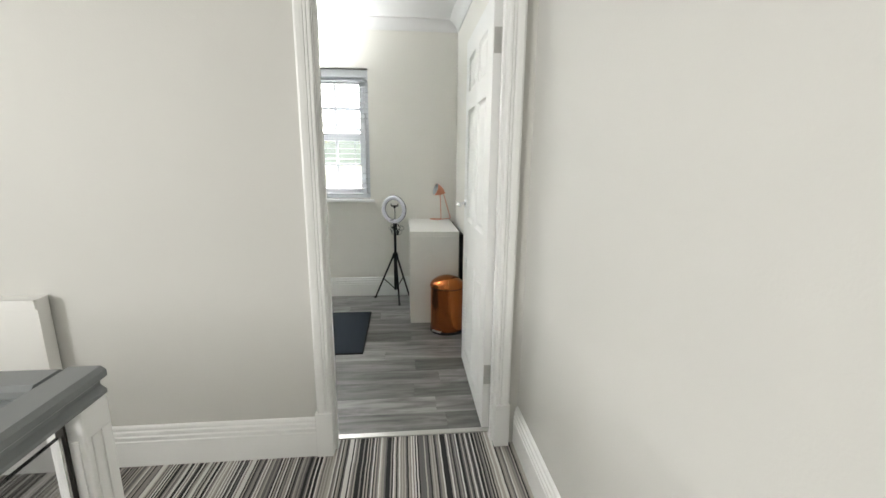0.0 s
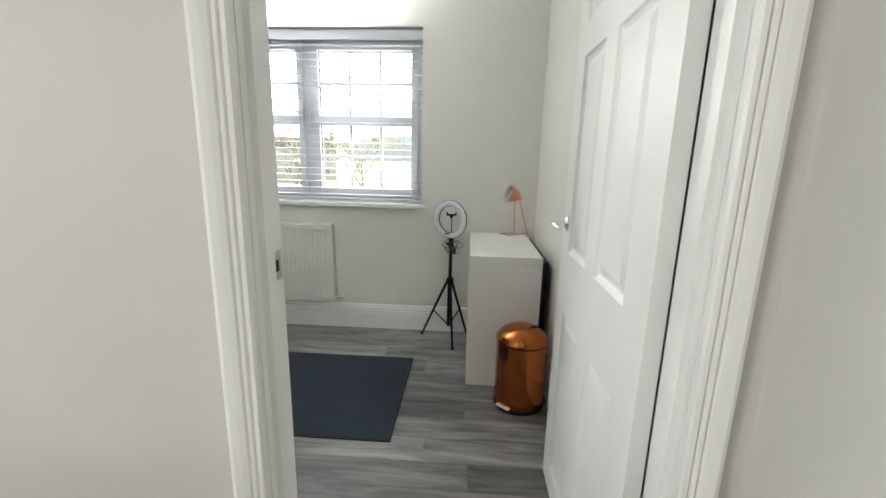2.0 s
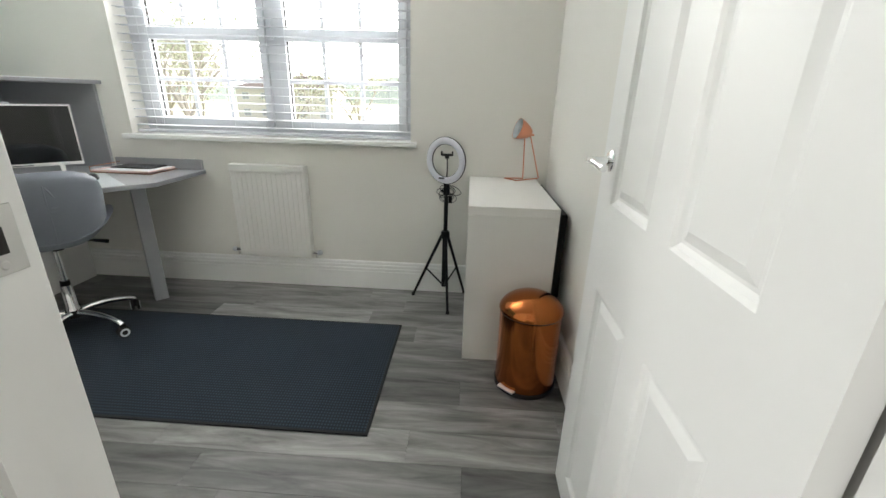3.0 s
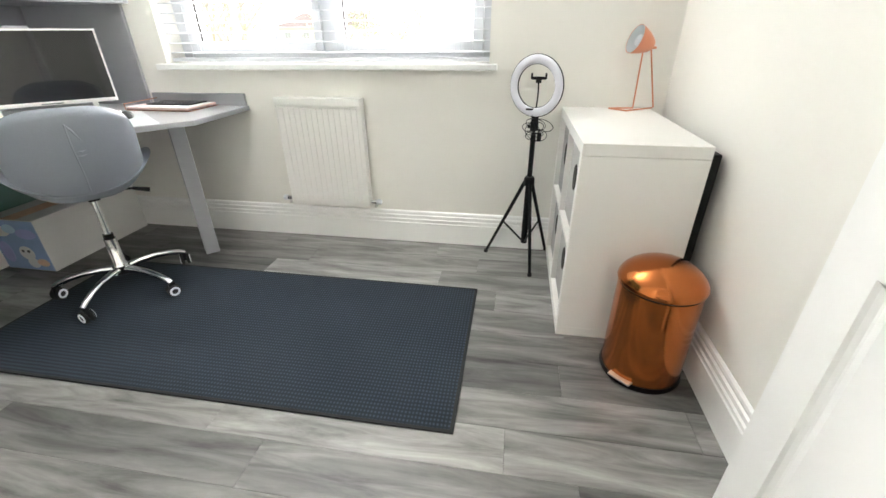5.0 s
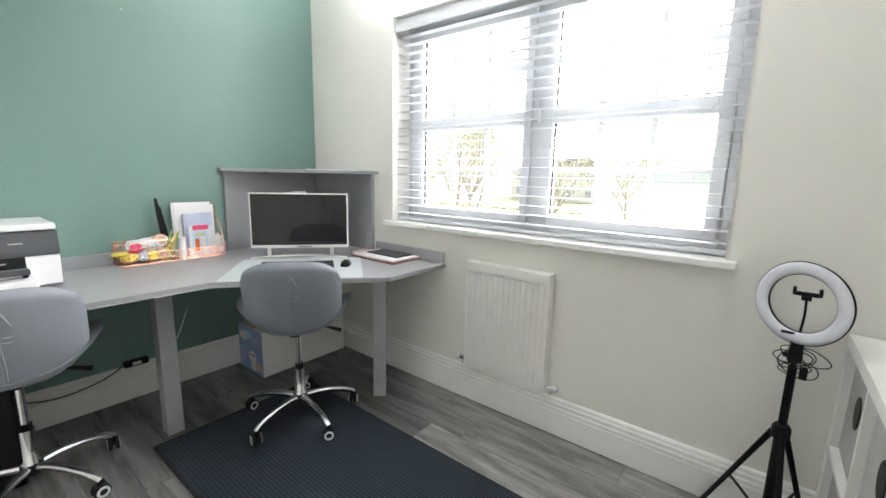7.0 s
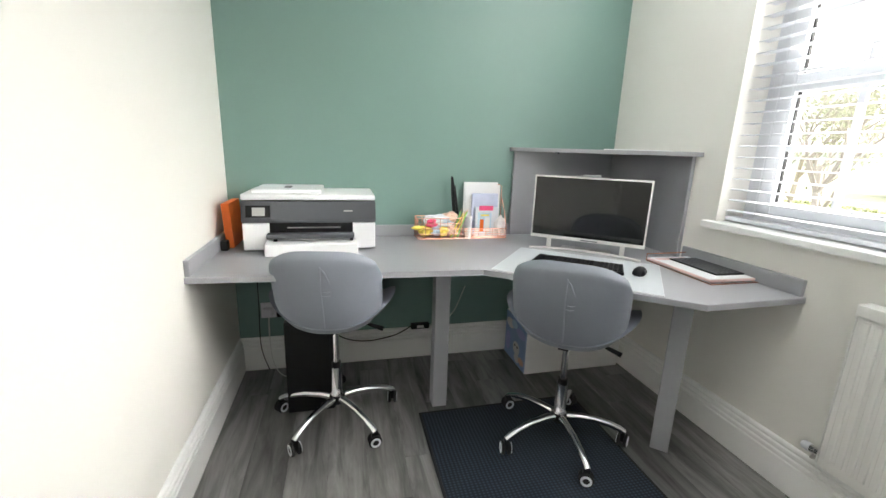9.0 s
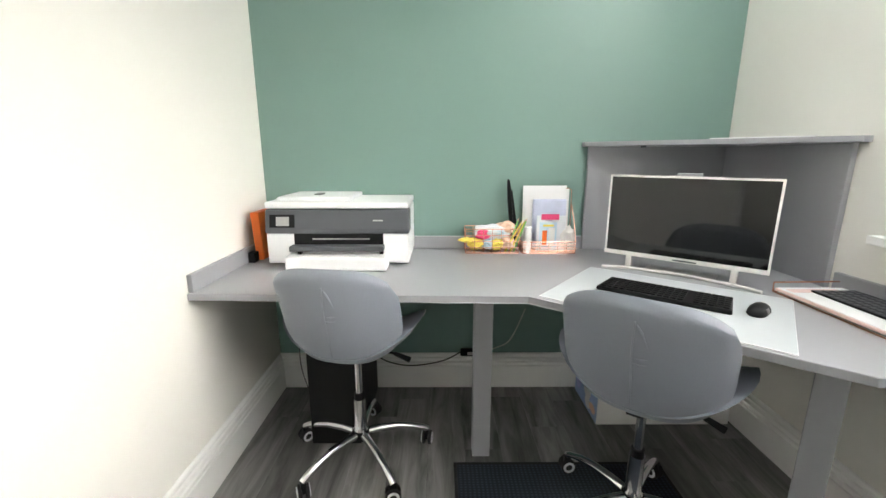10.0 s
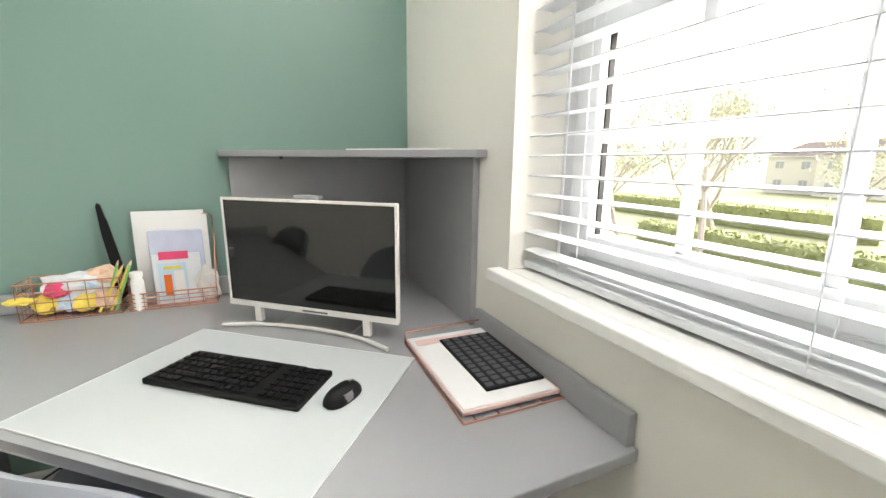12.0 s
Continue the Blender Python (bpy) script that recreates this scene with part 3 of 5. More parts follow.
part("handrail", rail((0, 0.04, 0), (0, -2.4, 0), (1, 0, 0)), M_GRAIL, ban)
part("handrail", rail((-0.040, 0, 0), (-2.85, 0, 0), (0, 1, 0)), M_GRAIL, ban)
nw = part("newel_post", boxes((-0.036, 0.036, -0.036, 0.036, 0.0, RZ - 0.031), bevel=0.004), M_GLOSS, ban, "white gloss newel post")
part("post_panel", boxes((0.036, 0.040, -0.024, -0.003, 0.1, RZ - 0.09), bevel=0.0015), M_GLOSS, nw)
part("post_panel", boxes((0.036, 0.040, 0.003, 0.024, 0.1, RZ - 0.09), bevel=0.0015), M_GLOSS, nw)
part("post_panel", boxes((-0.024, 0.024, -0.040, -0.036, 0.1, RZ - 0.09), bevel=0.0015), M_GLOSS, nw)
part("gasket", boxes((-0.008, 0.008, -0.046, -0.0405, 0.05, RZ - 0.031)), M_DARK, ban, "dark seal beside the newel post")
part("glass_panel", boxes((-0.005, 0.005, -2.4, -0.05, 0.06, RZ - 0.07)), clear, ban, "clear glass balustrade panel")
part("glass_panel", boxes((-2.85, -0.045, -0.005, 0.005, 0.06, RZ - 0.07)), clear, ban, "clear glass balustrade panel")
part("base_rail", boxes((-0.03, 0.03, -2.4, -0.041, 0.0, 0.05), bevel=0.004), M_GLOSS, ban)
part("base_rail", boxes((-2.85, -0.037, -0.03, 0.03, 0.0, 0.05), bevel=0.004), M_GLOSS, ban)
part("rail_bracket", boxes((-0.016, 0.016, -0.36, -0.24, RZ - 0.085, RZ - 0.0305), bevel=0.003), M_STEEL, ban, "brushed metal bracket")

# ---- desk ----
DZ = 0.748
desk = thing("corner_desk", (XW, YN, 0), 0, "grey painted built-in corner desk along two walls", "desk")


def loc(pts):
    return [(x - XW, y - YN) for x, y in pts]


V1, V2 = (-2.022, 5.53), (-1.520, 6.145)
part("worktop", prism(loc([(XW + 0.002, YN - 0.002), (XW + 0.002, YS + 0.002), (-2.05, YS + 0.002), V1, V2, (-1.525, YN - 0.002)]), DZ - 0.024, DZ, 0.003), M_DESK, desk)
part("upstand", boxes((0.002, -2.05 - XW - 0.01, YS + 0.002 - YN, YS + 0.020 - YN, DZ, DZ + 0.062), bevel=0.003), M_DESK, desk)
part("upstand", boxes((0.002, 0.020, YS + 0.021 - YN, 5.93 - YN, DZ, DZ + 0.062), bevel=0.003), M_DESK, desk)
part("upstand", boxes((-2.09 - XW, -1.535 - XW, -0.020, -0.002, DZ, DZ + 0.062), bevel=0.003), M_DESK, desk)
part("leg", boxes((-2.275 - XW, -2.205 - XW, 5.372 - YN, 5.442 - YN, 0.0, DZ - 0.024), bevel=0.003), M_DESK, desk)
bm = bmesh.new()
box(bm, -0.035, 0.035, -0.035, 0.035, 0, DZ - 0.024, bevel=0.003, m=pose(-1.748 - XW, 6.285 - YN, 0, 0, 0, 45))
part("leg", bm, M_DESK, desk)
part("wall_batten", boxes((0.002, 0.035, YS + 0.03 - YN, -0.03, DZ - 0.07, DZ - 0.025), (0.03, 0.60, YS + 0.002 - YN, YS + 0.03 - YN, DZ - 0.045, DZ - 0.025)), M_DESK, desk)

hutch = thing("corner_hutch", (XW, YN, DZ), 0, "grey painted corner shelf unit standing on the desk", "shelf")
HT = 1.252 - DZ
part("side_panel", boxes((0.002, 0.022, 5.932 - YN, -0.002, 0.0, HT - 0.02), bevel=0.002), M_DESK, hutch)
part("side_panel", boxes((0.024, -2.115 - XW, -0.022, -0.002, 0.0, HT - 0.02), bevel=0.002), M_DESK, hutch)
part("top_shelf", prism(loc([(XW + 0.002, YN - 0.002), (XW + 0.002, 5.905), (-2.70, 5.905), (-2.075, 6.555), (-2.075, YN - 0.002)]), HT - 0.02, HT, 0.002), M_DESK, hutch)
part("shelf_clip", boxes((-2.55 - XW, -2.52 - XW, 6.09 - YN, 6.10 - YN, HT - 0.028, HT - 0.02)), M_DGREY, hutch)
sheet = thing("paper_sheet", (-2.33, 6.43, 1.2525), 46, "white sheet of paper lying on the corner shelf", "paper")
part("sheet", boxes((-0.15, 0.15, -0.07, 0.07, 0, 0.004)), M_PAPER, sheet)


# ---- swivel chairs ----
def swivel_chair(at, facing, base, group):
    """facing: the way the sitter looks, degrees from +x. base: turn of the star base."""
    c = thing("office_chair", at, facing, "", "chair", group)
    # back shell
    bm = bmesh.new()
    NU, NV = 26, 22
    front, rear = [], []
    for j in range(NV + 1):
        v = j / NV
        # half width from the narrow foot to the wide shoulders and a rounded top
        w = 0.170 + 0.060 * math.sin(min(1.0, v / 0.42) * math.pi / 2) ** 0.8
        if v > 0.6:
            w -= 0.026 * ((v - 0.6) / 0.4) ** 1.8
        rf, rr_ = [], []
        for i in range(NU + 1):
            u = -1 + 2 * i / NU
            s = math.copysign(abs(u) ** 0.92, u)
            y = s * w * 0.93
            edge = abs(u) ** 3.2
            z = 0.485 + 0.370 * v
            if v > 0.7:
                z -= 0.048 * edge * ((v - 0.7) / 0.3)
            if v < 0.3:
                z += 0.034 * edge * (1 - v / 0.3)
            x = -0.195 - 0.055 * v + 0.085 * abs(u) ** 2.1 * (0.55 + 0.45 * math.sin(math.pi * min(1, v * 1.1))) + 0.05 * (1 - v) ** 3
            th = 0.042 * math.sqrt(max(0.0, 1 - abs(u) ** 7)) * (1 - abs(2 * v - 1) ** 8) ** 0.5
            rf.append((x + th * 0.6, y, z))
            rr_.append((x - th * 0.6, y, z))
        front.append([bm.verts.new(p) for p in rf])
        rear.append([bm.verts.new(p) for p in rr_])
    for g, flip in ((front, 1), (rear, 0)):
        for j in range(NV):
            for i in range(NU):
                q = (g[j][i], g[j][i + 1], g[j + 1][i + 1], g[j + 1][i])
                bm.faces.new(q if flip else q[::-1])
    for j in range(NV):
        for i in (0, NU):
            bm.faces.new((front[j][i], front[j + 1][i], rear[j + 1][i], rear[j][i]))
    for i in range(NU):
        for j in (0, NV):
            bm.faces.new((front[j][i], rear[j][i], rear[j][i + 1], front[j][i + 1]))
    bmesh.ops.remove_doubles(bm, verts=bm.verts, dist=0.0006)
    back = part("backrest", bm, M_CHAIR, c, smooth=True)
    # seam ridge down the middle of the back and its short pleats
    part("seam", tube(curve_pts([(-0.268, 0, 0.80), (-0.259, 0.002, 0.72), (-0.243, -0.001, 0.62), (-0.221, 0, 0.545)], 6), [0.0024] * 19, 6), M_CHAIR, back, smooth=True)
    part("pleat", tube([(-0.264, 0.0, 0.80), (-0.2645, -0.014, 0.775), (-0.257, -0.032, 0.735)], [0.0006, 0.0052, 0.0006], 6), M_CHAIR, back, smooth=True)
    part("pleat", tube([(-0.253, -0.004, 0.700), (-0.2525, -0.018, 0.698), (-0.248, -0.034, 0.702)], [0.0006, 0.0038, 0.0006], 6), M_CHAIR, back, smooth=True)
    part("pleat", tube([(-0.247, 0.006, 0.684), (-0.2465, -0.016, 0.680), (-0.242, -0.036, 0.686)], [0.0006, 0.0034, 0.0006], 6), M_CHAIR, back, smooth=True)
    # seat: a rounded dish that turns up at its sides
    bm = bmesh.new()
    rings_t, rings_b = [], []
    NR, NA = 9, 40
    for j in range(NR + 1):
        r = j / NR
        rt, rb = [], []
        for i in range(NA):
            a = 2 * math.pi * i / NA
            ca, sa = math.cos(a), math.sin(a)
            ex = 0.200 * math.copysign(abs(ca) ** 0.8, ca) * r + 0.01
            ey = 0.262 * math.copysign(abs(sa) ** 0.8, sa) * r
            up = 0.105 * (abs(ey) / 0.262) ** 2.3 * (1.0 if ex < 0.06 else max(0.15, 1 - (ex - 0.06) * 6)) - 0.015 * max(0, ex / 0.22) ** 3
            th = 0.030 * math.sqrt(max(0.0, 1 - r ** 5))
            rt.append((ex, ey, 0.522 + up + th))
            rb.append((ex, ey, 0.522 + up - th))
        rings_t.append([bm.verts.new(p) for p in rt])
        rings_b.append([bm.verts.new(p) for p in rb])
    for g in (rings_t, rings_b):
        for j in range(NR):
            for i in range(NA):
                bm.faces.new((g[j][i], g[j][(i + 1) % NA], g[j + 1][(i + 1) % NA], g[j + 1][i]))
    bmesh.ops.remove_doubles(bm, verts=bm.verts, dist=0.0004)
    part("seat", bm, M_CHAIR, c, smooth=True)
    part("seat_bracket", boxes((-0.15, -0.07, -0.02, 0.02, 0.480, 0.490), (-0.08, 0.08, -0.055, 0.055, 0.472, 0.494), bevel=0.003), M_BLACK, c, "black steel seat plate")
    lv = part("height_lever", tube([(0.0, -0.06, 0.475), (-0.005, -0.15, 0.465)], 0.005, 8), M_BLACK, c, "black height lever")
    part("lever_paddle", tube([(-0.005, -0.15, 0.465), (-0.008, -0.21, 0.445)], [0.008, 0.011], 8), M_BLACK, lv)
    part("gas_lift", lathe([(0, 0.27), (0.014, 0.27), (0.014, 0.47), (0, 0.47)], 18), M_CHROME, c, smooth=True)
    part("collar", lathe([(0, 0.262), (0.020, 0.262), (0.020, 0.285), (0.015, 0.287), (0, 0.287)], 18), M_BLACK, c)
    part("column", lathe([(0, 0.10), (0.030, 0.10), (0.031, 0.13), (0.025, 0.14), (0.024, 0.262), (0, 0.262)], 20), M_CHROME, c, smooth=True)
    part("hub", lathe([(0, 0.085), (0.034, 0.085), (0.036, 0.10), (0.034, 0.125), (0, 0.125)], 20), M_BLACK, c)
    for k in range(5):
        a = radians(base - facing + 72 * k)
        ca, sa = math.cos(a), math.sin(a)
        leg = part("base_leg", tube([(ca * r, sa * r, z) for r, z in ((0.02, 0.108), (0.08, 0.112), (0.15, 0.108), (0.21, 0.095), (0.255, 0.078), (0.275, 0.066))], [0.017, 0.016, 0.0145, 0.014, 0.014, 0.013], 10), M_CHROME, c, "chrome base leg", True)
        mm = Matrix.Translation((ca * 0.272, sa * 0.272, 0.028)) @ pose(0, 0, 0, 0, 0, math.degrees(a) + 65)
        cs = part("castor", boxes((-0.014, 0.014, -0.010, 0.010, -0.004, 0.040), bevel=0.003, m=mm), M_BLACK, c, "black twin-wheel castor with pale rims")
        for s in (-1, 1):
            wm = mm @ pose(0, s * 0.013, 0, 90, 0, 0)
            part("wheel", lathe([(0, -0.007), (0.022, -0.007), (0.028, -0.004), (0.028, 0.004), (0.022, 0.007), (0, 0.007)], 20, m=wm), M_RUBBER, cs, smooth=True)
            part("wheel_rim", lathe([(0.013, s * -0.0072), (0.013, s * -0.0098), (0.0215, s * -0.0098), (0.0215, s * -0.0068)], 20, m=wm), M_UPVC, cs)
    return c


CHAIRS = (((-1.885, 5.866, 0.0085), 143.0, -6.0, "grey swivel chair with chrome star base facing the monitor"),
          ((-2.215, 4.925, 0.0), 171.0, 34.0, "grey swivel chair with chrome star base facing the printer"))
for at, facing, base, lab in CHAIRS:
    ch = swivel_chair(at, facing, base, "office chairs at the desk")
    ch["label"] = lab

# ---- monitor, keyboard, mouse, pad ----
pad = thing("desk_pad", (-2.0, 5.95, DZ), 0, "pale grey-white desk pad on the corner desk", "desk mat")
part("pad", prism([(x + 2.0, y - 5.95) for x, y in ((-2.37, 5.853), (-2.018, 5.563), (-1.612, 6.053), (-1.975, 6.345))], 0.0, 0.003, 0.001), M_MAT, pad)
pads = [Vector((x + 2.0, y - 5.95, 0.0022)) for x, y in ((-2.37, 5.853), (-2.018, 5.563), (-1.612, 6.053), (-1.975, 6.345))]
part("edge_binding", tube(pads, 0.0016, 6, closed=True), M_PAPER, pad, "white stitched edge")

mon = thing("monitor", (-2.245, 6.130, DZ), 49.6 - 90 + 90, "slim white-framed monitor switched off on a curved silver stand", "monitor")
# local x runs along the screen, local -y is the side that is looked at
MW, MH, MZ = 0.540, 0.315, 0.055
sh = part("shell", boxes((-MW / 2, MW / 2, 0.0, 0.012, MZ, MZ + MH), (-MW / 2 + 0.10, MW / 2 - 0.10, 0.012, 0.042, MZ + 0.02, MZ + MH - 0.08), bevel=0.003), M_MONW, mon)
part("bezel", boxes((-MW / 2, MW / 2, -0.003, 0.0, MZ + MH - 0.007, MZ + MH), (-MW / 2, -MW / 2 + 0.007, -0.003, 0.0, MZ + 0.016, MZ + MH - 0.007), (MW / 2 - 0.007, MW / 2, -0.003, 0.0, MZ + 0.016, MZ + MH - 0.007),
                    (-MW / 2, MW / 2, -0.004, 0.0, MZ, MZ + 0.016)), M_MONW, sh)
part("screen", boxes((-MW / 2 + 0.0072, MW / 2 - 0.0072, -0.0016, -0.0004, MZ + 0.0162, MZ + MH - 0.0072)), M_SCREEN, mon, "black glossy screen")
part("button_strip", boxes((-0.02, 0.06, -0.0048, -0.004, MZ + 0.004, MZ + 0.009)), M_DGREY, mon)
for s in (-1, 1):
    part("stand_foot", boxes((s * 0.175 - 0.011, s * 0.175 + 0.011, -0.002, 0.014, 0.010, MZ), bevel=0.002), M_MONW, mon)
st = tube(curve_pts([(-0.26, -0.050, 0.006), (-0.16, -0.012, 0.007), (0, 0.004, 0.008), (0.16, -0.012, 0.007), (0.26, -0.050, 0.006)], 6), 0.0058, 8)
part("stand_bar", st, M_MONW, mon, "pale curved stand bar", True)
part("sensor_box", boxes((-0.04, 0.04, 0.014, 0.034, MZ + MH, MZ + MH + 0.011), bevel=0.002), M_DESK, mon)
part("stand_tray", boxes((-0.12, 0.12, 0.006, 0.10, 0.0, 0.006), bevel=0.002), M_STEEL, mon)

kb = thing("keyboard", (-2.022, 5.962, DZ + 0.003), 51.5, "black wireless keyboard on the desk pad", "keyboard")
part("keyboard_case", prism([(-0.19, -0.072), (0.19, -0.072), (0.182, 0.072), (-0.182, 0.072)], 0.0, 0.014, 0.004), M_BLACK, kb)
KEY = boxes((-0.0078, 0.0078, -0.0072, 0.0072, 0, 0.0045), bevel=0.0015)
kme = bpy.data.meshes.new("key")
KEY.to_mesh(kme)
KEY.free()
kme.materials.append(M_BLACK)
for r in range(6):
    for k in range(19):
        if r == 0 and 4 <= k <= 8:
            continue
        if k == 13:
            continue
        o = new("key", kme)
        o.parent = kb
        o.matrix_local = pose(-0.169 + k * 0.0188 + (0.004 if k > 12 else 0), -0.055 + r * 0.0205, 0.0142)
o = part("space_bar", boxes((-0.097, -0.012, -0.062, -0.048, 0.0142, 0.0187), bevel=0.0015), M_BLACK, kb)
part("status_light", boxes((0.12, 0.15, 0.0665, 0.068, 0.0141, 0.0146)), M_PAPER, kb)

mouse = thing("mouse", (-1.865, 6.153, DZ + 0.003), 128, "black wireless mouse on the desk pad", "mouse")
bm = lathe([(0, 0), (0.9, 0.0), (1.0, 0.15), (0.97, 0.4), (0.85, 0.65), (0.6, 0.88), (0.3, 0.98), (0, 1.0)], 28)
bmesh.ops.scale(bm, vec=(0.047, 0.028, 0.031), verts=bm.verts)
for v in bm.verts:
    v.co.y *= 1 - 0.12 * math.cos(v.co.x / 0.052 * 3.0)
part("mouse_shell", bm, M_BLACK, mouse, smooth=True)
bm = lathe([(0, 0.1), (0.9, 0.1), (1.0, 0.2), (0.97, 0.45), (0.85, 0.7), (0, 0.7)], 28)
bmesh.ops.scale(bm, vec=(0.030, 0.0282, 0.031), verts=bm.verts)
for v in bm.verts:
    v.co.y *= 1 - 0.10 * math.cos(v.co.x / 0.052 * 3.0)
    v.co.x -= 0.004
part("side_grip", bm, mat("grey_mouse_grip", (0.16, 0.15, 0.16), 0.35, var=0.05), mouse, "grey side grip", True)
part("scroll_wheel", lathe([(0, -0.003), (0.010, -0.003), (0.010, 0.003), (0, 0.003)], 14, m=pose(0.024, 0, 0.021, 90, 0, 0)), M_STEEL, mouse)

# ---- letter tray with keyboard folio ----
tray = thing("letter_tray", (-1.877, 6.468, DZ), 0, "rose gold wire letter tray on the desk", "letter tray")
pts = [(-0.185, -0.118), (0.182, -0.128), (0.182, 0.112), (-0.185, 0.112)]
part("wire_frame", tube([(x, y, 0.004) for x, y in pts], 0.0025, 6, closed=True), M_ROSE, tray)
part("wire_rim", tube([(-0.185, -0.118, 0.004), (-0.187, -0.118, 0.034), (-0.187, 0.114, 0.036), (0.184, 0.114, 0.036), (0.184, 0.112, 0.004)], 0.0027, 6), M_ROSE, tray)
for k in range(7):
    x = -0.17 + k * 0.057
    part("wire_loop", tube(curve_pts([(x - 0.012, 0.112, 0.004), (x - 0.008, 0.116, 0.03), (x, 0.117, 0.044), (x + 0.008, 0.116, 0.03), (x + 0.012, 0.112, 0.004)], 4), 0.0024, 6), M_ROSE, tray)
for k in range(5):
    y = -0.1 + k * 0.05
    part("wire", tube([(-0.185, y, 0.003), (0.182, y, 0.003)], 0.0014, 5), M_ROSE, tray)
folio = thing("tablet_folio", (-1.877, 6.460, DZ + 0.008), -1, "pink and white folder with a dark tablet keyboard lying on it", "folder")
part("folder", boxes((-0.178, 0.170, -0.112, 0.108, 0, 0.010), bevel=0.002), M_PINK, folio)
part("cover_sheet", boxes((-0.172, 0.166, -0.108, 0.10, 0.010, 0.012)), M_PAPER, folio)
tk = part("tablet_keyboard", boxes((-0.128, 0.128, -0.040, 0.10, 0.012, 0.018), bevel=0.002), M_BLACK, folio, "dark tablet keyboard")
tme = kme.copy()
tme.materials.clear()
tme.materials.append(M_DGREY)
for r in range(5):
    for k in range(12):
        o = new("key", tme)
        o.parent = tk
        o.matrix_local = pose(-0.113 + k * 0.0205, -0.026 + r * 0.026, 0.018) @ Matrix.Diagonal((1, 1.2, 0.3, 1))
part("clip_bar", boxes((-0.150, -0.120, -0.10, 0.06, 0.012, 0.0140), bevel=0.0006), M_PINK, folio)

# ---- printer ----
prn = thing("printer", (-2.565, 4.828, DZ), 0, "white and dark grey office inkjet printer on the desk", "printer")
HW = 0.288
FX = 0.165
part("body", boxes((-0.165, FX, -HW, HW, 0.012, 0.135), (-0.165, FX - 0.09, -HW, HW, 0.135, 0.232), bevel=0.006), M_WPLAST, prn)
bm = bmesh.new()
sec = [(FX - 0.095, 0.136), (FX + 0.005, 0.136), (FX + 0.005, 0.150), (FX - 0.012, 0.232), (FX - 0.095, 0.232)]
ra = [bm.verts.new((x, -HW - 0.002, z)) for x, z in sec]
rb = [bm.verts.new((x, HW + 0.002, z)) for x, z in sec]
for i in range(5):
    bm.faces.new((ra[i], ra[(i + 1) % 5], rb[(i + 1) % 5], rb[i]))
bm.faces.new(ra)
bm.faces.new(rb[::-1])
bmesh.ops.bevel(bm, geom=list(bm.edges), offset=0.004, segments=2, affect="EDGES")
cp = part("control_band", bm, M_DGREY, prn, "dark grey control band")
tm = Matrix.Translation((FX - 0.002, -0.215, 0.186)) @ pose(0, 0, 0, 0, -11.7, 0)
part("touch_screen", boxes((-0.001, 0.003, -0.055, 0.045, -0.026, 0.026), bevel=0.001, m=tm), M_BLACK, cp, "black touch panel")
part("display", boxes((0.0031, 0.0042, -0.028, 0.024, -0.019, 0.017), m=tm), M_GREYF, cp, "grey display")
part("badge", boxes((-0.0005, 0.0028, 0.36, 0.40, 0.0, 0.005), m=tm), M_STEEL, cp)
part("scanner_lid", boxes((-0.165, FX - 0.006, -HW, HW, 0.236, 0.262), bevel=0.006), M_WPLAST, prn)
part("paper_feeder", boxes((-0.150, FX - 0.035, -HW + 0.04, 0.05, 0.262, 0.280), bevel=0.006), M_WPLAST, prn)
part("feed_slot", boxes((-0.02, 0.04, -0.12, -0.09, 0.280, 0.2835)), M_DGREY, prn)
part("output_slot", boxes((FX - 0.06, FX + 0.002, -0.175, 0.185, 0.072, 0.1355)), M_BLACK, prn, "dark paper slot")
part("output_tray", boxes((FX, FX + 0.045, -0.185, 0.190, 0.070, 0.092), bevel=0.004), M_DGREY, prn)
part("slot_roller_bar", boxes((FX + 0.0025, FX + 0.006, -0.10, 0.13, 0.112, 0.117)), M_STEEL, prn)
part("paper_tray", boxes((FX - 0.02, FX + 0.085, -0.190, 0.205, 0.002, 0.055), bevel=0.005), M_WPLAST, prn, "white paper cassette")
for y in (-0.160, 0.170):
    part("tray_hinge", boxes((FX + 0.002, FX + 0.02, y, y + 0.015, 0.052, 0.066)), M_BLACK, prn)
part("foot", boxes((-0.14, -0.11, -0.25, -0.22, 0, 0.012), (-0.14, -0.11, 0.22, 0.25, 0, 0.012)), M_RUBBER, prn)

of = thing("orange_folder", (-2.59, 4.462, DZ), 0, "bright orange box file standing beside the printer", "folder")
part("file_case", boxes((-0.12, 0.09, -0.016, 0.018, 0.001, 0.208), bevel=0.003, m=pose(0, 0, 0, 3, 0, 0)), M_ORANGE, of)
ad = thing("power_adapter", (-2.47, 4.448, DZ), 0, "small black adapter on the desk", "adapter")
part("adapter_body", boxes((-0.02, 0.02, -0.015, 0.015, 0, 0.045), bevel=0.004), M_BLACK, ad)

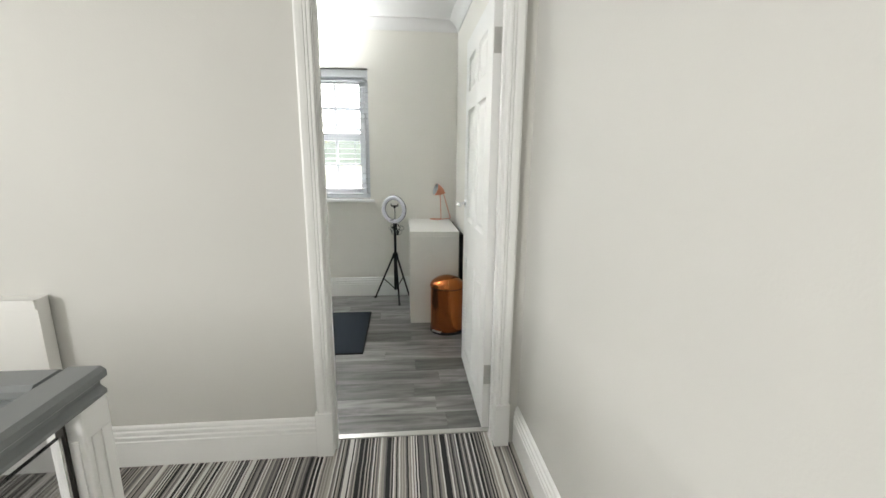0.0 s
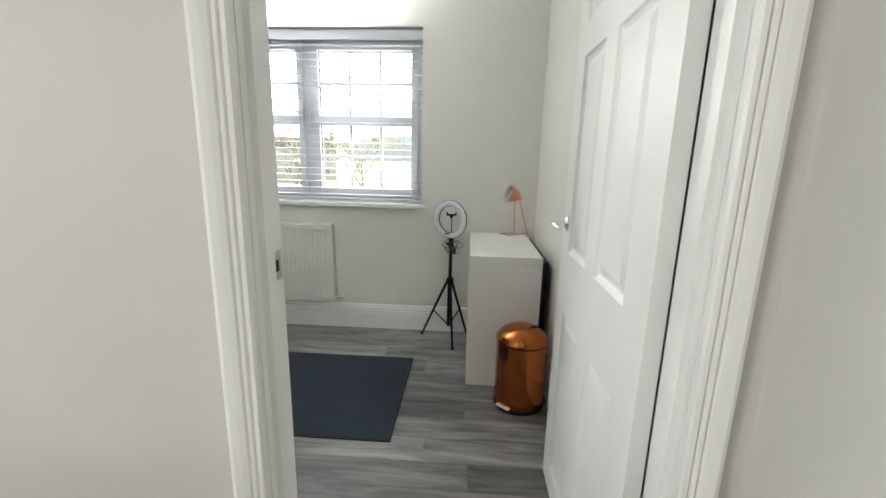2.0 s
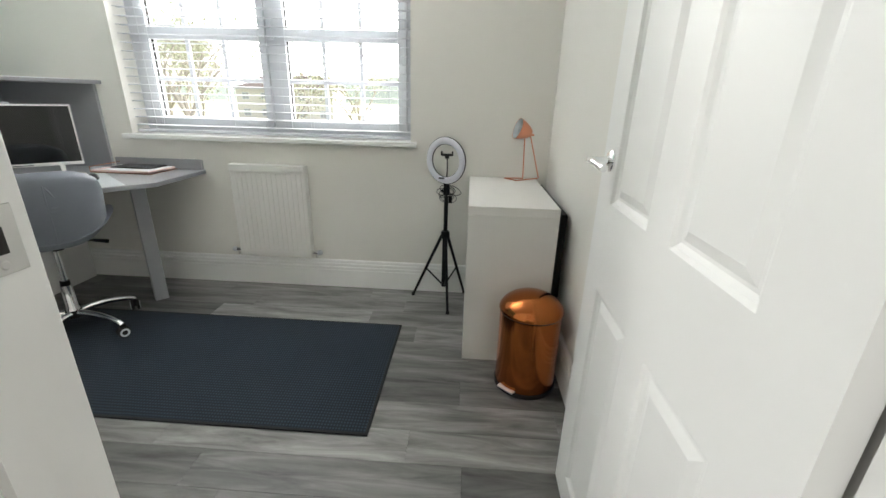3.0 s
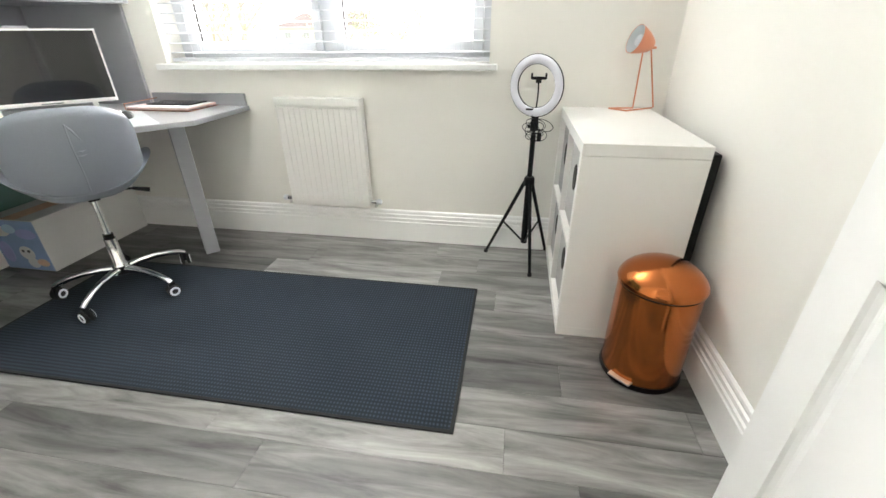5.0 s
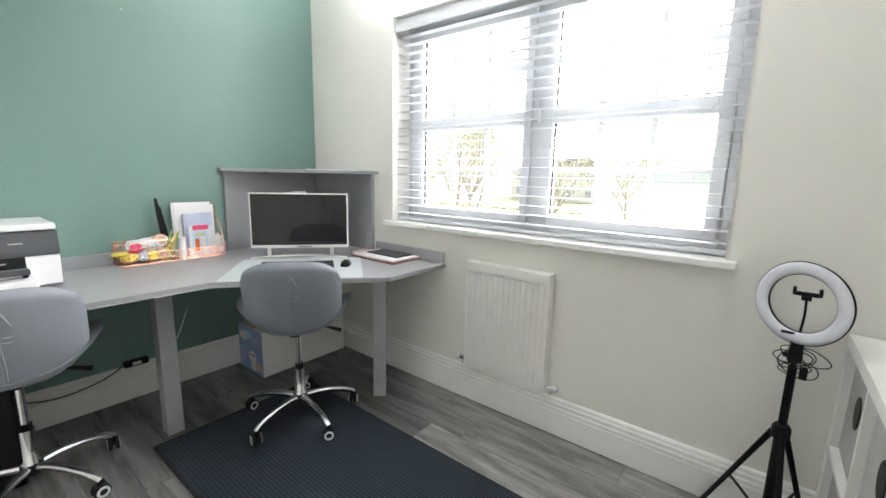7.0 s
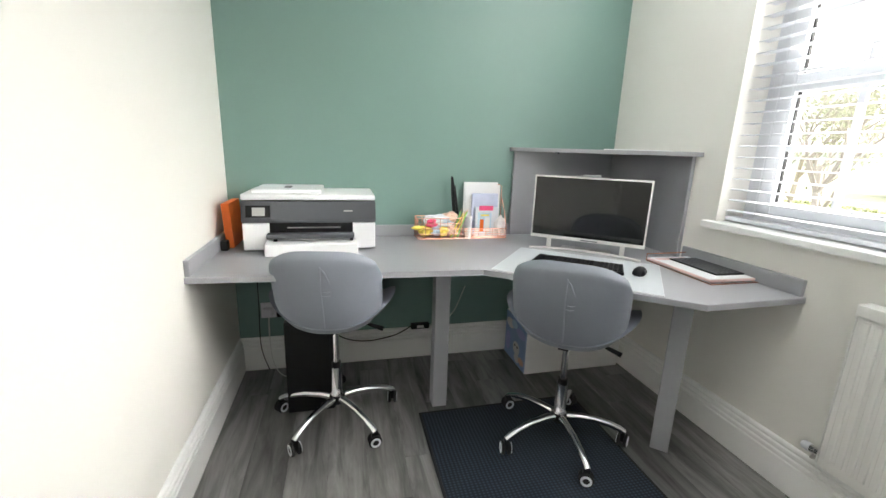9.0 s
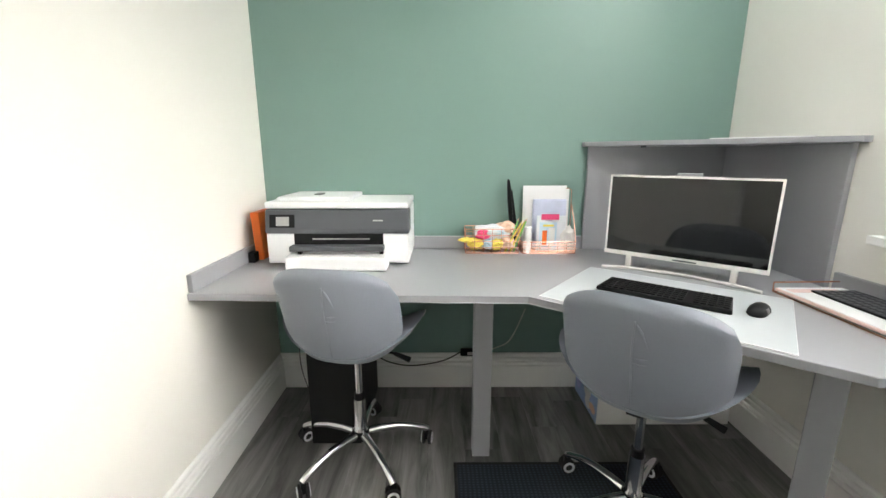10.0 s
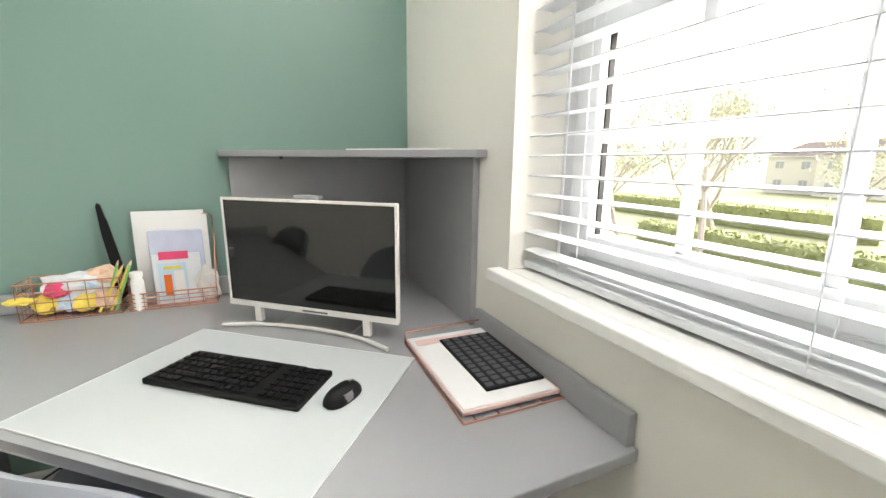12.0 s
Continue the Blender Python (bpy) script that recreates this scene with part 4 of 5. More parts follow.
# ---- cube storage unit ----
kx0, kx1, ky0, ky1, KH = 0.118, 0.508, 5.830, 6.586, 0.766
cab = thing("cube_storage_unit", (kx0, ky0, 0), 0, "white cube storage unit with grey doors on its open side", "cabinet")
D_, L_ = kx1 - kx0, ky1 - ky0
part("top_board", boxes((0, D_, 0, L_, KH - 0.040, KH), bevel=0.0015), M_WHITEF, cab)
part("base_board", boxes((0, D_, 0, L_, 0, 0.040), bevel=0.0015), M_WHITEF, cab)
part("end_board", boxes((0, D_, 0, 0.038, 0.040, KH - 0.041), bevel=0.0008), M_WHITEF, cab)
part("end_board", boxes((0, D_, L_ - 0.038, L_, 0.040, KH - 0.041), bevel=0.0008), M_WHITEF, cab)
part("divider", boxes((0.0, D_, L_ / 2 - 0.008, L_ / 2 + 0.008, 0.041, KH - 0.041)), M_WHITEF, cab)
part("divider", boxes((0.0005, D_, 0.039, L_ / 2 - 0.008, KH / 2 - 0.008, KH / 2 + 0.008), (0.0005, D_, L_ / 2 + 0.008, L_ - 0.039, KH / 2 - 0.008, KH / 2 + 0.008)), M_WHITEF, cab)
for y0, y1 in ((0.040, L_ / 2 - 0.010), (L_ / 2 + 0.010, L_ - 0.040)):
    for z0, z1 in ((0.042, KH / 2 - 0.010), (KH / 2 + 0.010, KH - 0.043)):
        b = part("storage_box", boxes((0.022, D_ - 0.02, y0, y1, z0, z1 - 0.004), bevel=0.003), M_GREYF, cab, "grey fabric storage box")
        yc, zc = (y0 + y1) / 2, z0 + (z1 - z0) * 0.60
        part("hand_hole", lathe([(0, 0), (0.034, 0), (0.036, 0.002), (0.034, 0.004), (0, 0.004)], 20, m=pose(0.0215, yc, zc, 0, -90, 0) @ Matrix.Diagonal((1.4, 1, 1, 1))), M_DARK, b, "dark oval hand hole")

# folded dark panel behind the unit
pan = thing("folded_table", (0.520, 5.86, 0), 0, "black folded table top standing between the unit and the wall", "folding table")
part("board", boxes((0, 0.028, 0, 0.70, 0.0, 0.735), bevel=0.004), M_BLACK, pan)

# ---- pedal bin ----
bin_ = thing("pedal_bin", (0.402, 5.690, 0), 0, "polished copper pedal bin with a domed lid", "bin")
R = 0.130
part("plinth", lathe([(0, 0), (R + 0.004, 0), (R + 0.006, 0.006), (R + 0.003, 0.020), (0, 0.020)], 48), M_BLACK, bin_, "black plastic base ring", True)
part("drum", lathe([(0, 0.020), (R, 0.020), (R, 0.355), (R - 0.004, 0.357), (0, 0.357)], 64), M_COPPER, bin_, smooth=True)
part("lid_rim", lathe([(0, 0.3575), (R + 0.001, 0.3575), (R + 0.003, 0.362), (0, 0.362)], 64), M_DARK, bin_)
part("lid", lathe([(0, 0.3625), (R + 0.004, 0.3625), (R + 0.005, 0.369), (R + 0.002, 0.380), (R - 0.006, 0.393), (R - 0.018, 0.406), (R - 0.034, 0.418), (R - 0.055, 0.429), (R - 0.080, 0.438), (R - 0.105, 0.443), (0, 0.445)], 64), M_COPPER, bin_, "domed copper lid", True)
part("pedal", boxes((-0.040, 0.040, -R - 0.016, -R + 0.01, 0.022, 0.030), bevel=0.003, m=pose(0, 0, 0, 0, 0, -42)), M_STEEL, bin_, "steel foot pedal")
part("handle_tab", boxes((-0.020, 0.020, R - 0.004, R + 0.012, 0.345, 0.385), bevel=0.004, m=pose(0, 0, 0, 0, 0, -20)), M_COPPER, bin_)

# ---- ring light on tripod ----
tri = thing("ring_light", (-0.012, 6.448, 0), 0, "ring light on a black tripod with coiled cables", "ring light")
part("centre_column", lathe([(0, 0.10), (0.016, 0.10), (0.016, 0.44), (0.012, 0.44), (0.012, 0.66), (0.008, 0.66), (0.008, 0.72), (0, 0.72)], 14), M_BLACK, tri, smooth=True)
part("crown", lathe([(0, 0.415), (0.026, 0.415), (0.026, 0.45), (0.02, 0.46), (0, 0.46)], 14), M_BLACK, tri)
for k, (fx, fy) in enumerate(((-0.200, 0.055), (0.125, 0.125), (0.035, -0.175))):
    leg = part("tripod_leg", tube([(fx * 0.10, fy * 0.10, 0.43), (fx, fy, 0.006)], [0.0095, 0.0075], 8), M_BLACK, tri)
    part("rubber_foot", lathe([(0, 0), (0.011, 0), (0.010, 0.016), (0, 0.018)], 10, m=pose(fx, fy, 0)), M_RUBBER, leg)
    part("strut", tube([(fx * 0.60, fy * 0.60, 0.205), (0, 0, 0.10)], 0.005, 6), M_BLACK, leg)
part("tilt_head", boxes((-0.018, 0.018, -0.014, 0.014, 0.68, 0.72), (-0.03, -0.018, -0.006, 0.006, 0.69, 0.705), bevel=0.003), M_BLACK, tri)
part("head_knuckle", lathe([(0, 0.718), (0.010, 0.718), (0.012, 0.724), (0.009, 0.728), (0, 0.728)], 12), M_STEEL, tri)
RM = pose(-0.010, -0.018, 0.873, 90, 0, -30)
bm = bmesh.new()
N1, N2 = 56, 12
rr = []
for i in range(N1):
    a = 2 * math.pi * i / N1
    rr.append([])
    for j in range(N2):
        b = 2 * math.pi * j / N2
        q = 0.1095 + 0.0185 * math.cos(b)
        rr[-1].append(bm.verts.new(RM @ Vector((q * math.cos(a), q * math.sin(a), 0.009 * math.sin(b)))))
for i in range(N1):
    for j in range(N2):
        bm.faces.new((rr[i][j], rr[(i + 1) % N1][j], rr[(i + 1) % N1][(j + 1) % N2], rr[i][(j + 1) % N2]))
rg = part("light_ring", bm, M_RING, tri, "white diffuser ring", True)
bm = bmesh.new()
lathe([(0.090, -0.010), (0.129, -0.010), (0.131, -0.003), (0.127, -0.003), (0.093, -0.003), (0.089, -0.003), (0.090, -0.010)], 56, bm, RM)
part("ring_backing", bm, M_BLACK, rg, "black ring housing", True)
part("cradle_bar", boxes((-0.045, 0.045, -0.024, -0.012, 0.772, 0.780), (-0.016, 0.016, -0.022, 0.012, 0.722, 0.765), bevel=0.002), M_BLACK, tri)
part("phone_arm", tube(curve_pts([(0, -0.018, 0.778), (0.003, -0.028, 0.84), (0.0, -0.030, 0.90)], 6), 0.0035, 8), M_BLACK, tri)
part("phone_clip", boxes((-0.030, 0.030, -0.042, -0.030, 0.902, 0.914), (-0.034, -0.026, -0.050, -0.028, 0.905, 0.928), (0.026, 0.034, -0.050, -0.028, 0.905, 0.928), (-0.012, 0.012, -0.04, -0.026, 0.888, 0.904), bevel=0.002), M_BLACK, tri)
random.seed(4)
for k in range(7):
    cx, cz, rx, rz, tl = random.uniform(-0.02, 0.045), random.uniform(0.655, 0.715), random.uniform(0.025, 0.05), random.uniform(0.015, 0.028), random.uniform(-0.5, 0.5)
    pts = [(cx + rx * math.cos(a) * math.cos(tl) - rz * math.sin(a) * math.sin(tl), -0.018 + 0.012 * math.sin(a * 2 + k), cz + rz * math.sin(a) * math.cos(tl) + rx * math.cos(a) * math.sin(tl)) for a in [2 * math.pi * i / 22 for i in range(22)]]
    part("coiled_cable", tube(pts, 0.0017, 5, closed=True), M_BLACK, tri)
part("inline_switch", boxes((0.015, 0.035, -0.03, -0.015, 0.635, 0.675), bevel=0.003), M_BLACK, tri)

# ---- copper desk lamp ----
LX, LY = 0.42, 6.53
lamp = thing("desk_lamp", (LX, LY, KH), 0, "copper desk lamp with a bent wire stand and a white-lined shade", "lamp")
wire = [(0.024, -0.024, 0.256), (0.104, 0.050, 0.006), (0.098, 0.046, 0.0035), (-0.036, -0.052, 0.0035), (-0.098, 0.014, 0.0035), (-0.094, 0.018, 0.0035), (0.012, 0.030, 0.0035), (0.010, 0.027, 0.008), (-0.006, -0.024, 0.256)]
part("wire_stand", tube(wire, 0.0032, 8), M_LAMPC, lamp, smooth=True)
HM = look((0.022, -0.024, 0.264), (-0.090, -0.054, 0.303)) @ pose(0, 0, 0, 180, 0, 0)
part("shade", lathe([(0.0, -0.006), (0.020, -0.004), (0.030, 0.008), (0.044, 0.035), (0.054, 0.065), (0.057, 0.080)], 36, m=HM), M_LAMPC, lamp, "copper shade", True)
part("shade_lining", lathe([(0.0, 0.002), (0.018, 0.004), (0.027, 0.013), (0.041, 0.037), (0.051, 0.066), (0.0545, 0.0797)], 36, m=HM), M_LAMIN, lamp, "white shade lining", True)
part("lamp_bulb", lathe([(0, 0.01), (0.012, 0.015), (0.015, 0.035), (0.024, 0.050), (0.022, 0.065), (0.0, 0.075)], 18, m=HM), M_LAMIN, lamp, smooth=True)
part("shade_joint", boxes((-0.020, 0.045, -0.032, -0.012, 0.250, 0.260), bevel=0.003), M_LAMPC, lamp)

# ---- rug ----
rx0, rx1, ry0, ry1 = -2.165, -0.222, 5.296, 6.105
rug = thing("rug", (rx0, ry0, 0), 0, "dark charcoal woven rectangular rug on the plank floor", "rug")
part("rug_field", boxes((0.012, rx1 - rx0 - 0.012, 0.012, ry1 - ry0 - 0.012, 0.0, 0.0075)), M_RUG, rug)
part("rug_binding", boxes((0, rx1 - rx0, 0, 0.012, 0, 0.008), (0, rx1 - rx0, ry1 - ry0 - 0.012, ry1 - ry0, 0, 0.008), (0, 0.012, 0.012, ry1 - ry0 - 0.012, 0, 0.008), (rx1 - rx0 - 0.012, rx1 - rx0, 0.012, ry1 - ry0 - 0.012, 0, 0.008), bevel=0.002), M_RUBBER, rug)

# ---- boxes and computer under the desk ----
cb = thing("cardboard_box", (-2.700, 5.948, 0), 0, "white cardboard box with a blue printed side under the desk", "box")
part("carton", boxes((0, 0.295, 0, 0.600, 0, 0.285), bevel=0.003), M_CARD, cb)
part("printed_side", boxes((0.004, 0.291, -0.002, 0.0, 0.004, 0.281)), M_BLUEC, cb, "blue printed box side")
def blot(cx, cz, rx, rz, d, m):
    part("print_patch", lathe([(0, 0), (1, 0), (1, 0.001), (0, 0.001)], 20, m=Matrix.Translation((cx, -0.002 - d, cz)) @ pose(0, 0, 0, 90, 0, 0) @ Matrix.Diagonal((rx, rz, 1, 1))), m, cb)


M_LILAC = mat("print_lilac", (0.42, 0.44, 0.72), 0.5, var=0.15, scale=20)
for cx, cz, rx, rz, d, m in ((0.07, 0.22, 0.055, 0.030, 0.0, M_PAPER), (0.13, 0.235, 0.04, 0.025, 0.0005, M_SKIN), (0.22, 0.21, 0.060, 0.028, 0.0, M_LILAC), (0.05, 0.10, 0.035, 0.06, 0.0, M_LILAC),
                             (0.17, 0.10, 0.045, 0.040, 0.0, M_PAPER), (0.185, 0.045, 0.035, 0.030, 0.0005, M_PAPER), (0.245, 0.050, 0.036, 0.022, 0.001, M_PEACH), (0.152, 0.112, 0.009, 0.008, 0.001, M_DGREY), (0.186, 0.112, 0.009, 0.008, 0.001, M_DGREY)):
    blot(cx, cz, rx, rz, d, m)
part("tape_seam", boxes((0.1, 0.19, 0.001, 0.599, 0.2853, 0.2860)), M_PEACH, cb)
pc = thing("computer_tower", (-2.71, 4.70, 0), 0, "black desktop computer tower under the desk", "computer")
part("case", boxes((0, 0.42, 0, 0.215, 0.0, 0.45), bevel=0.004), M_BLACK, pc)
part("front_panel", boxes((0.42, 0.432, 0.004, 0.211, 0.004, 0.446), bevel=0.004), M_BLACK, pc)

# ---- sockets and cables ----
so = thing("wall_socket", (XW, 4.60, 0.345), 0, "white double wall socket with plugs", "socket")
part("face_plate", boxes((0, 0.009, -0.073, 0.073, -0.043, 0.043), bevel=0.002), M_UPVC, so)
part("plug", boxes((0.009, 0.045, 0.01, 0.06, -0.03, 0.02), bevel=0.005), M_BLACK, so, "black plug")
part("plug", boxes((0.009, 0.045, -0.06, -0.01, -0.03, 0.02), bevel=0.005), M_UPVC, so, "white plug")
c1 = thing("white_cable", (XW, 4.57, 0), 0, "white cable trailing from the socket to the floor", "cable")
part("cable", tube(curve_pts([(0.035, 0, 0.32), (0.05, 0.0, 0.22), (0.06, 0.01, 0.08), (0.09, 0.05, 0.006), (0.14, 0.12, 0.004), (0.10, 0.17, 0.004)], 8), 0.003, 6), M_CABLE_W, c1)
c2 = thing("power_brick", (-2.712, 5.40, 0.19), 0, "black power brick with its cable resting on the skirting board", "cable")
part("brick", boxes((-0.012, 0.02, -0.055, 0.055, 0, 0.032), bevel=0.005), M_BLACK, c2)
part("label", boxes((0.020, 0.0206, -0.02, 0.02, 0.008, 0.024)), M_CARD, c2)
part("cable", tube(curve_pts([(0.005, -0.055, 0.016), (0.01, -0.15, -0.03), (0.02, -0.3, -0.05), (0.02, -0.42, -0.03), (0.02, -0.50, 0.02)], 8), 0.0032, 6), M_BLACK, c2)
part("thin_cable", tube(curve_pts([(0.005, 0.055, 0.016), (0.008, 0.12, 0.04), (0.008, 0.2, 0.09), (0.0, 0.27, 0.25)], 8), 0.0018, 6), M_STEEL, c2)
c3 = thing("black_cable", (XW, 4.52, 0), 0, "thin black cable hanging down the green wall", "cable")
part("cable", tube(curve_pts([(0.01, 0.0, 0.70), (0.012, 0.0, 0.4), (0.03, 0.0, 0.15), (0.06, 0.04, 0.02)], 8), 0.0025, 6), M_BLACK, c3)


# ---- wire baskets and their contents ----
def wire_basket(at, W, D, H, label, back=None):
    b = thing("wire_basket", at, 0, label, "basket", "copper wire baskets")
    for z in (0.003, H):
        part("wire_rim", tube([(0, 0, z), (D, 0, z), (D, W, z), (0, W, z)], 0.0022, 6, closed=True), M_ROSE, b)
    bm = bmesh.new()
    n = int(W / 0.040)
    for k in range(n + 1):
        y = W * k / n
        tube([(0, y, H), (0, y, 0.003), (D, y, 0.003), (D, y, H)], 0.0016, 5, bm)
    for k in range(1, 5):
        x = D * k / 5
        tube([(x, 0, H), (x, 0, 0.003), (x, W, 0.003), (x, W, H)], 0.0014, 5, bm)
    for k in range(1, 4):
        z = H * k / 4
        tube([(0, 0, z), (D, 0, z), (D, W, z), (0, W, z)], 0.0016, 5, bm, closed=True)
    part("wire_mesh", bm, M_ROSE, b, kind="stuff")
    if back:
        part("file_loop", tube([(0.0, W - 0.05, H), (0.0, W - 0.045, back - 0.03), (0.0, W - 0.02, back - 0.02), (0.0, W - 0.004, back - 0.03), (0.0, W, H)], 0.0022, 6), M_ROSE, b)
        part("file_loop", tube([(D, W, H), (D * 0.5, W, back - 0.16), (0.0, W, back - 0.10)], 0.0022, 6), M_ROSE, b)
    return b


wire_basket((-2.715, 5.360, DZ), 0.245, 0.10, 0.115, "copper wire basket full of craft packets on the desk")
wire_basket((-2.715, 5.622, DZ), 0.245, 0.10, 0.055, "copper wire basket holding papers and packets", 0.315)


def crumple(name, at, size, seed, m, label, cat="packet", turn=0):
    t = thing(name, at, turn, label, cat)
    bm = bmesh.new()
    bmesh.ops.create_icosphere(bm, subdivisions=3, radius=1)
    for v in bm.verts:
        n = noise.noise(v.co * 1.7 + Vector((seed, 0, 0))) * 0.42 + noise.noise(v.co * 4.5 + Vector((0, seed, 0))) * 0.16
        v.co = Vector((v.co.x * size[0], v.co.y * size[1], v.co.z * size[2])) * (1 + n)
    z = min(v.co.z for v in bm.verts)
    for v in bm.verts:
        v.co.z -= z
    part("wrapper", bm, m, t, smooth=False)
    return t


M_FILM = mat("pale_printed_film", (0.74, 0.77, 0.82), 0.32, var=0.08, scale=30)
crumple("snack_packet", (-2.665, 5.415, DZ + 0.006), (0.034, 0.042, 0.030), 1, M_YEL, "yellow crumpled packet in the basket")
crumple("snack_packet", (-2.668, 5.490, DZ + 0.050), (0.030, 0.092, 0.036), 2, M_FILM, "white and pale blue crumpled plastic bag in the basket")
crumple("snack_packet", (-2.652, 5.445, DZ + 0.058), (0.024, 0.034, 0.022), 3, M_RED, "pink and red packet in the basket")
crumple("snack_packet", (-2.675, 5.550, DZ + 0.068), (0.030, 0.046, 0.034), 5, M_PEACH, "peach patterned plastic bag in the basket")
crumple("snack_packet", (-2.650, 5.505, DZ + 0.010), (0.028, 0.036, 0.024), 7, M_YEL, "yellow packet low in the basket")
crumple("snack_packet", (-2.645, 5.465, DZ + 0.012), (0.024, 0.030, 0.026), 9, M_SKIN, "pale blue packet low in the basket")
crumple("snack_packet", (-2.650, 5.560, DZ + 0.008), (0.026, 0.034, 0.030), 13, M_PEACH, "brown patterned packet low in the basket")
crumple("snack_packet", (-2.655, 5.520, DZ + 0.078), (0.018, 0.030, 0.014), 17, M_SKIN, "pale blue foil packet on top of the basket")
crumple("paper_bow", (-2.625, 5.366, DZ + 0.050), (0.020, 0.036, 0.011), 8, M_YEL, "yellow paper bow over the basket rim", "paper")
for k, (dy, lean, m, c) in enumerate(((0.0, 18, M_GRN, "green"), (0.015, 24, M_YEL, "yellow"), (0.03, 20, M_GRN, "green"), (-0.012, 28, M_YEL, "yellow"))):
    p = thing("pencil", (-2.640 + 0.004 * k, 5.555 + dy, DZ + 0.008), 0, f"{c} pencil leaning in the wire basket", "pencil", "pencils in the basket")
    mm = pose(0, 0, 0, -lean, 0, 0)
    part("pencil_barrel", lathe([(0, 0.0), (0.0038, 0.0), (0.0038, 0.150), (0.0, 0.150)], 6, m=mm), m, p)
    part("pencil_tip", lathe([(0.0037, 0.150), (0.001, 0.164), (0, 0.166)], 6, m=mm), M_PEACH, p)
sc = thing("scissors", (-2.70, 5.57, DZ + 0.02), 0, "black scissors standing handles down behind the baskets", "scissors")
bm = bmesh.new()
for pr, dx in (([(0.0, 0.0), (0.018, 0.02), (0.022, 0.14), (0.010, 0.24), (-0.004, 0.312), (-0.012, 0.318), (-0.016, 0.308), (-0.012, 0.22), (0.0, 0.12)], 0.0),
               ([(0.016, 0.0), (0.034, 0.02), (0.036, 0.10), (0.020, 0.20), (0.008, 0.27), (0.002, 0.262), (0.012, 0.18), (0.018, 0.10)], 0.007)):
    a = [bm.verts.new((dx, y, z)) for y, z in pr]
    b = [bm.verts.new((dx + 0.006, y, z)) for y, z in pr]
    bm.faces.new(a[::-1])
    bm.faces.new(b)
    for i in range(len(pr)):
        bm.faces.new((a[i], a[(i + 1) % len(pr)], b[(i + 1) % len(pr)], b[i]))
part("blade", bm, M_BLACK, sc)
ps = thing("paper_stack", (-2.705, 5.635, DZ + 0.006), 0, "white paper sheets standing in the wire file", "paper")
part("sheet", boxes((0, 0.004, 0, 0.205, 0, 0.300), m=pose(0, 0, 0, 0, -3, 0)), M_PAPER, ps)
part("sheet", boxes((0.006, 0.008, 0.01, 0.215, 0, 0.285), m=pose(0, 0, 0, 0, -2, 0)), M_PAPER, ps)
pk = thing("craft_packet", (-2.652, 5.690, DZ + 0.004), 0, "pale craft packet with a pink header and blue picture card", "packet")
part("card", boxes((0, 0.006, 0, 0.135, 0, 0.168), bevel=0.002), M_FILM, pk)
part("header_card", boxes((0.0062, 0.0078, 0.020, 0.102, 0.150, 0.176)), M_RED, pk, "pink header")
part("picture_card", boxes((0.0062, 0.0070, 0.014, 0.094, 0.012, 0.138), bevel=0.0003), M_SKIN, pk, "light blue picture card")
part("window_patch", boxes((0.0072, 0.0080, 0.028, 0.050, 0.030, 0.100), bevel=0.0003), M_ORANGE, pk, "orange picture")
part("window_patch", boxes((0.0072, 0.0078, 0.056, 0.086, 0.024, 0.112)), M_PAPER, pk)
part("window_patch", boxes((0.0072, 0.0078, 0.030, 0.080, 0.118, 0.128)), M_YEL, pk)
bg = thing("plastic_pouch", (-2.695, 5.675, DZ + 0.010), 0, "pale blue and lilac plastic pouch behind the packet", "pouch")
bm = prism([(0, 0), (0, 0.16), (0.012, 0.16), (0.012, 0)], 0, 0.235, 0.005)
for v in bm.verts:
    v.co.y += noise.noise(v.co * 12) * 0.02
part("pouch", bm, mat("lilac_plastic", (0.60, 0.64, 0.80), 0.3, var=0.15, scale=20), bg)
tb = thing("glue_tube", (-2.630, 5.648, DZ), 0, "white glue tube standing in front of the basket", "tube")
part("tube_body", lathe([(0, 0), (0.017, 0), (0.018, 0.01), (0.018, 0.095), (0.013, 0.108), (0, 0.108)], 18), M_PAPER, tb, smooth=True)
part("tube_cap", lathe([(0, 0.108), (0.018, 0.1085), (0.018, 0.123), (0.016, 0.125), (0, 0.125)], 12), M_PAPER, tb)
crumple("craft_ribbon", (-2.648, 5.842, DZ + 0.006), (0.014, 0.034, 0.060), 11, M_CARD, "white paper star beside the packet", "paper")

hookm = thing("wall_hook", (XW, 5.51, 2.0), 0, "small white screw cap on the green wall", "screw")
part("cap", lathe([(0, 0), (0.004, 0), (0.003, 0.003), (0, 0.004)], 12, m=pose(0, 0, 0, 0, 90, 0)), M_UPVC, hookm)

# ---- outside ----
M_GROUND = mat("outside_ground", (0.20, 0.21, 0.12), 0.95, var=0.25, scale=0.3, bump=0.4, bscale=20)
M_ROAD = mat("pale_concrete_road", (0.34, 0.34, 0.33), 0.9, var=0.12, scale=0.6)
M_HEDGE = mat("hedge_leaves", (0.33, 0.36, 0.17), 0.7, var=0.35, scale=4)
M_LEAF = mat("spring_leaves", (0.42, 0.44, 0.30), 0.7, var=0.3, scale=3)
M_BARK = mat("bark", (0.42, 0.38, 0.33), 0.9, var=0.3, scale=12)
M_RENDER = mat("cream_render", (0.75, 0.71, 0.63), 0.85, var=0.05)
M_BRICK = mat("pale_pink_brick", (0.60, 0.49, 0.41), 0.85, var=0.25, scale=14)
M_ROOF = mat("roof_tiles", (0.13, 0.10, 0.09), 0.8, var=0.2, scale=10)
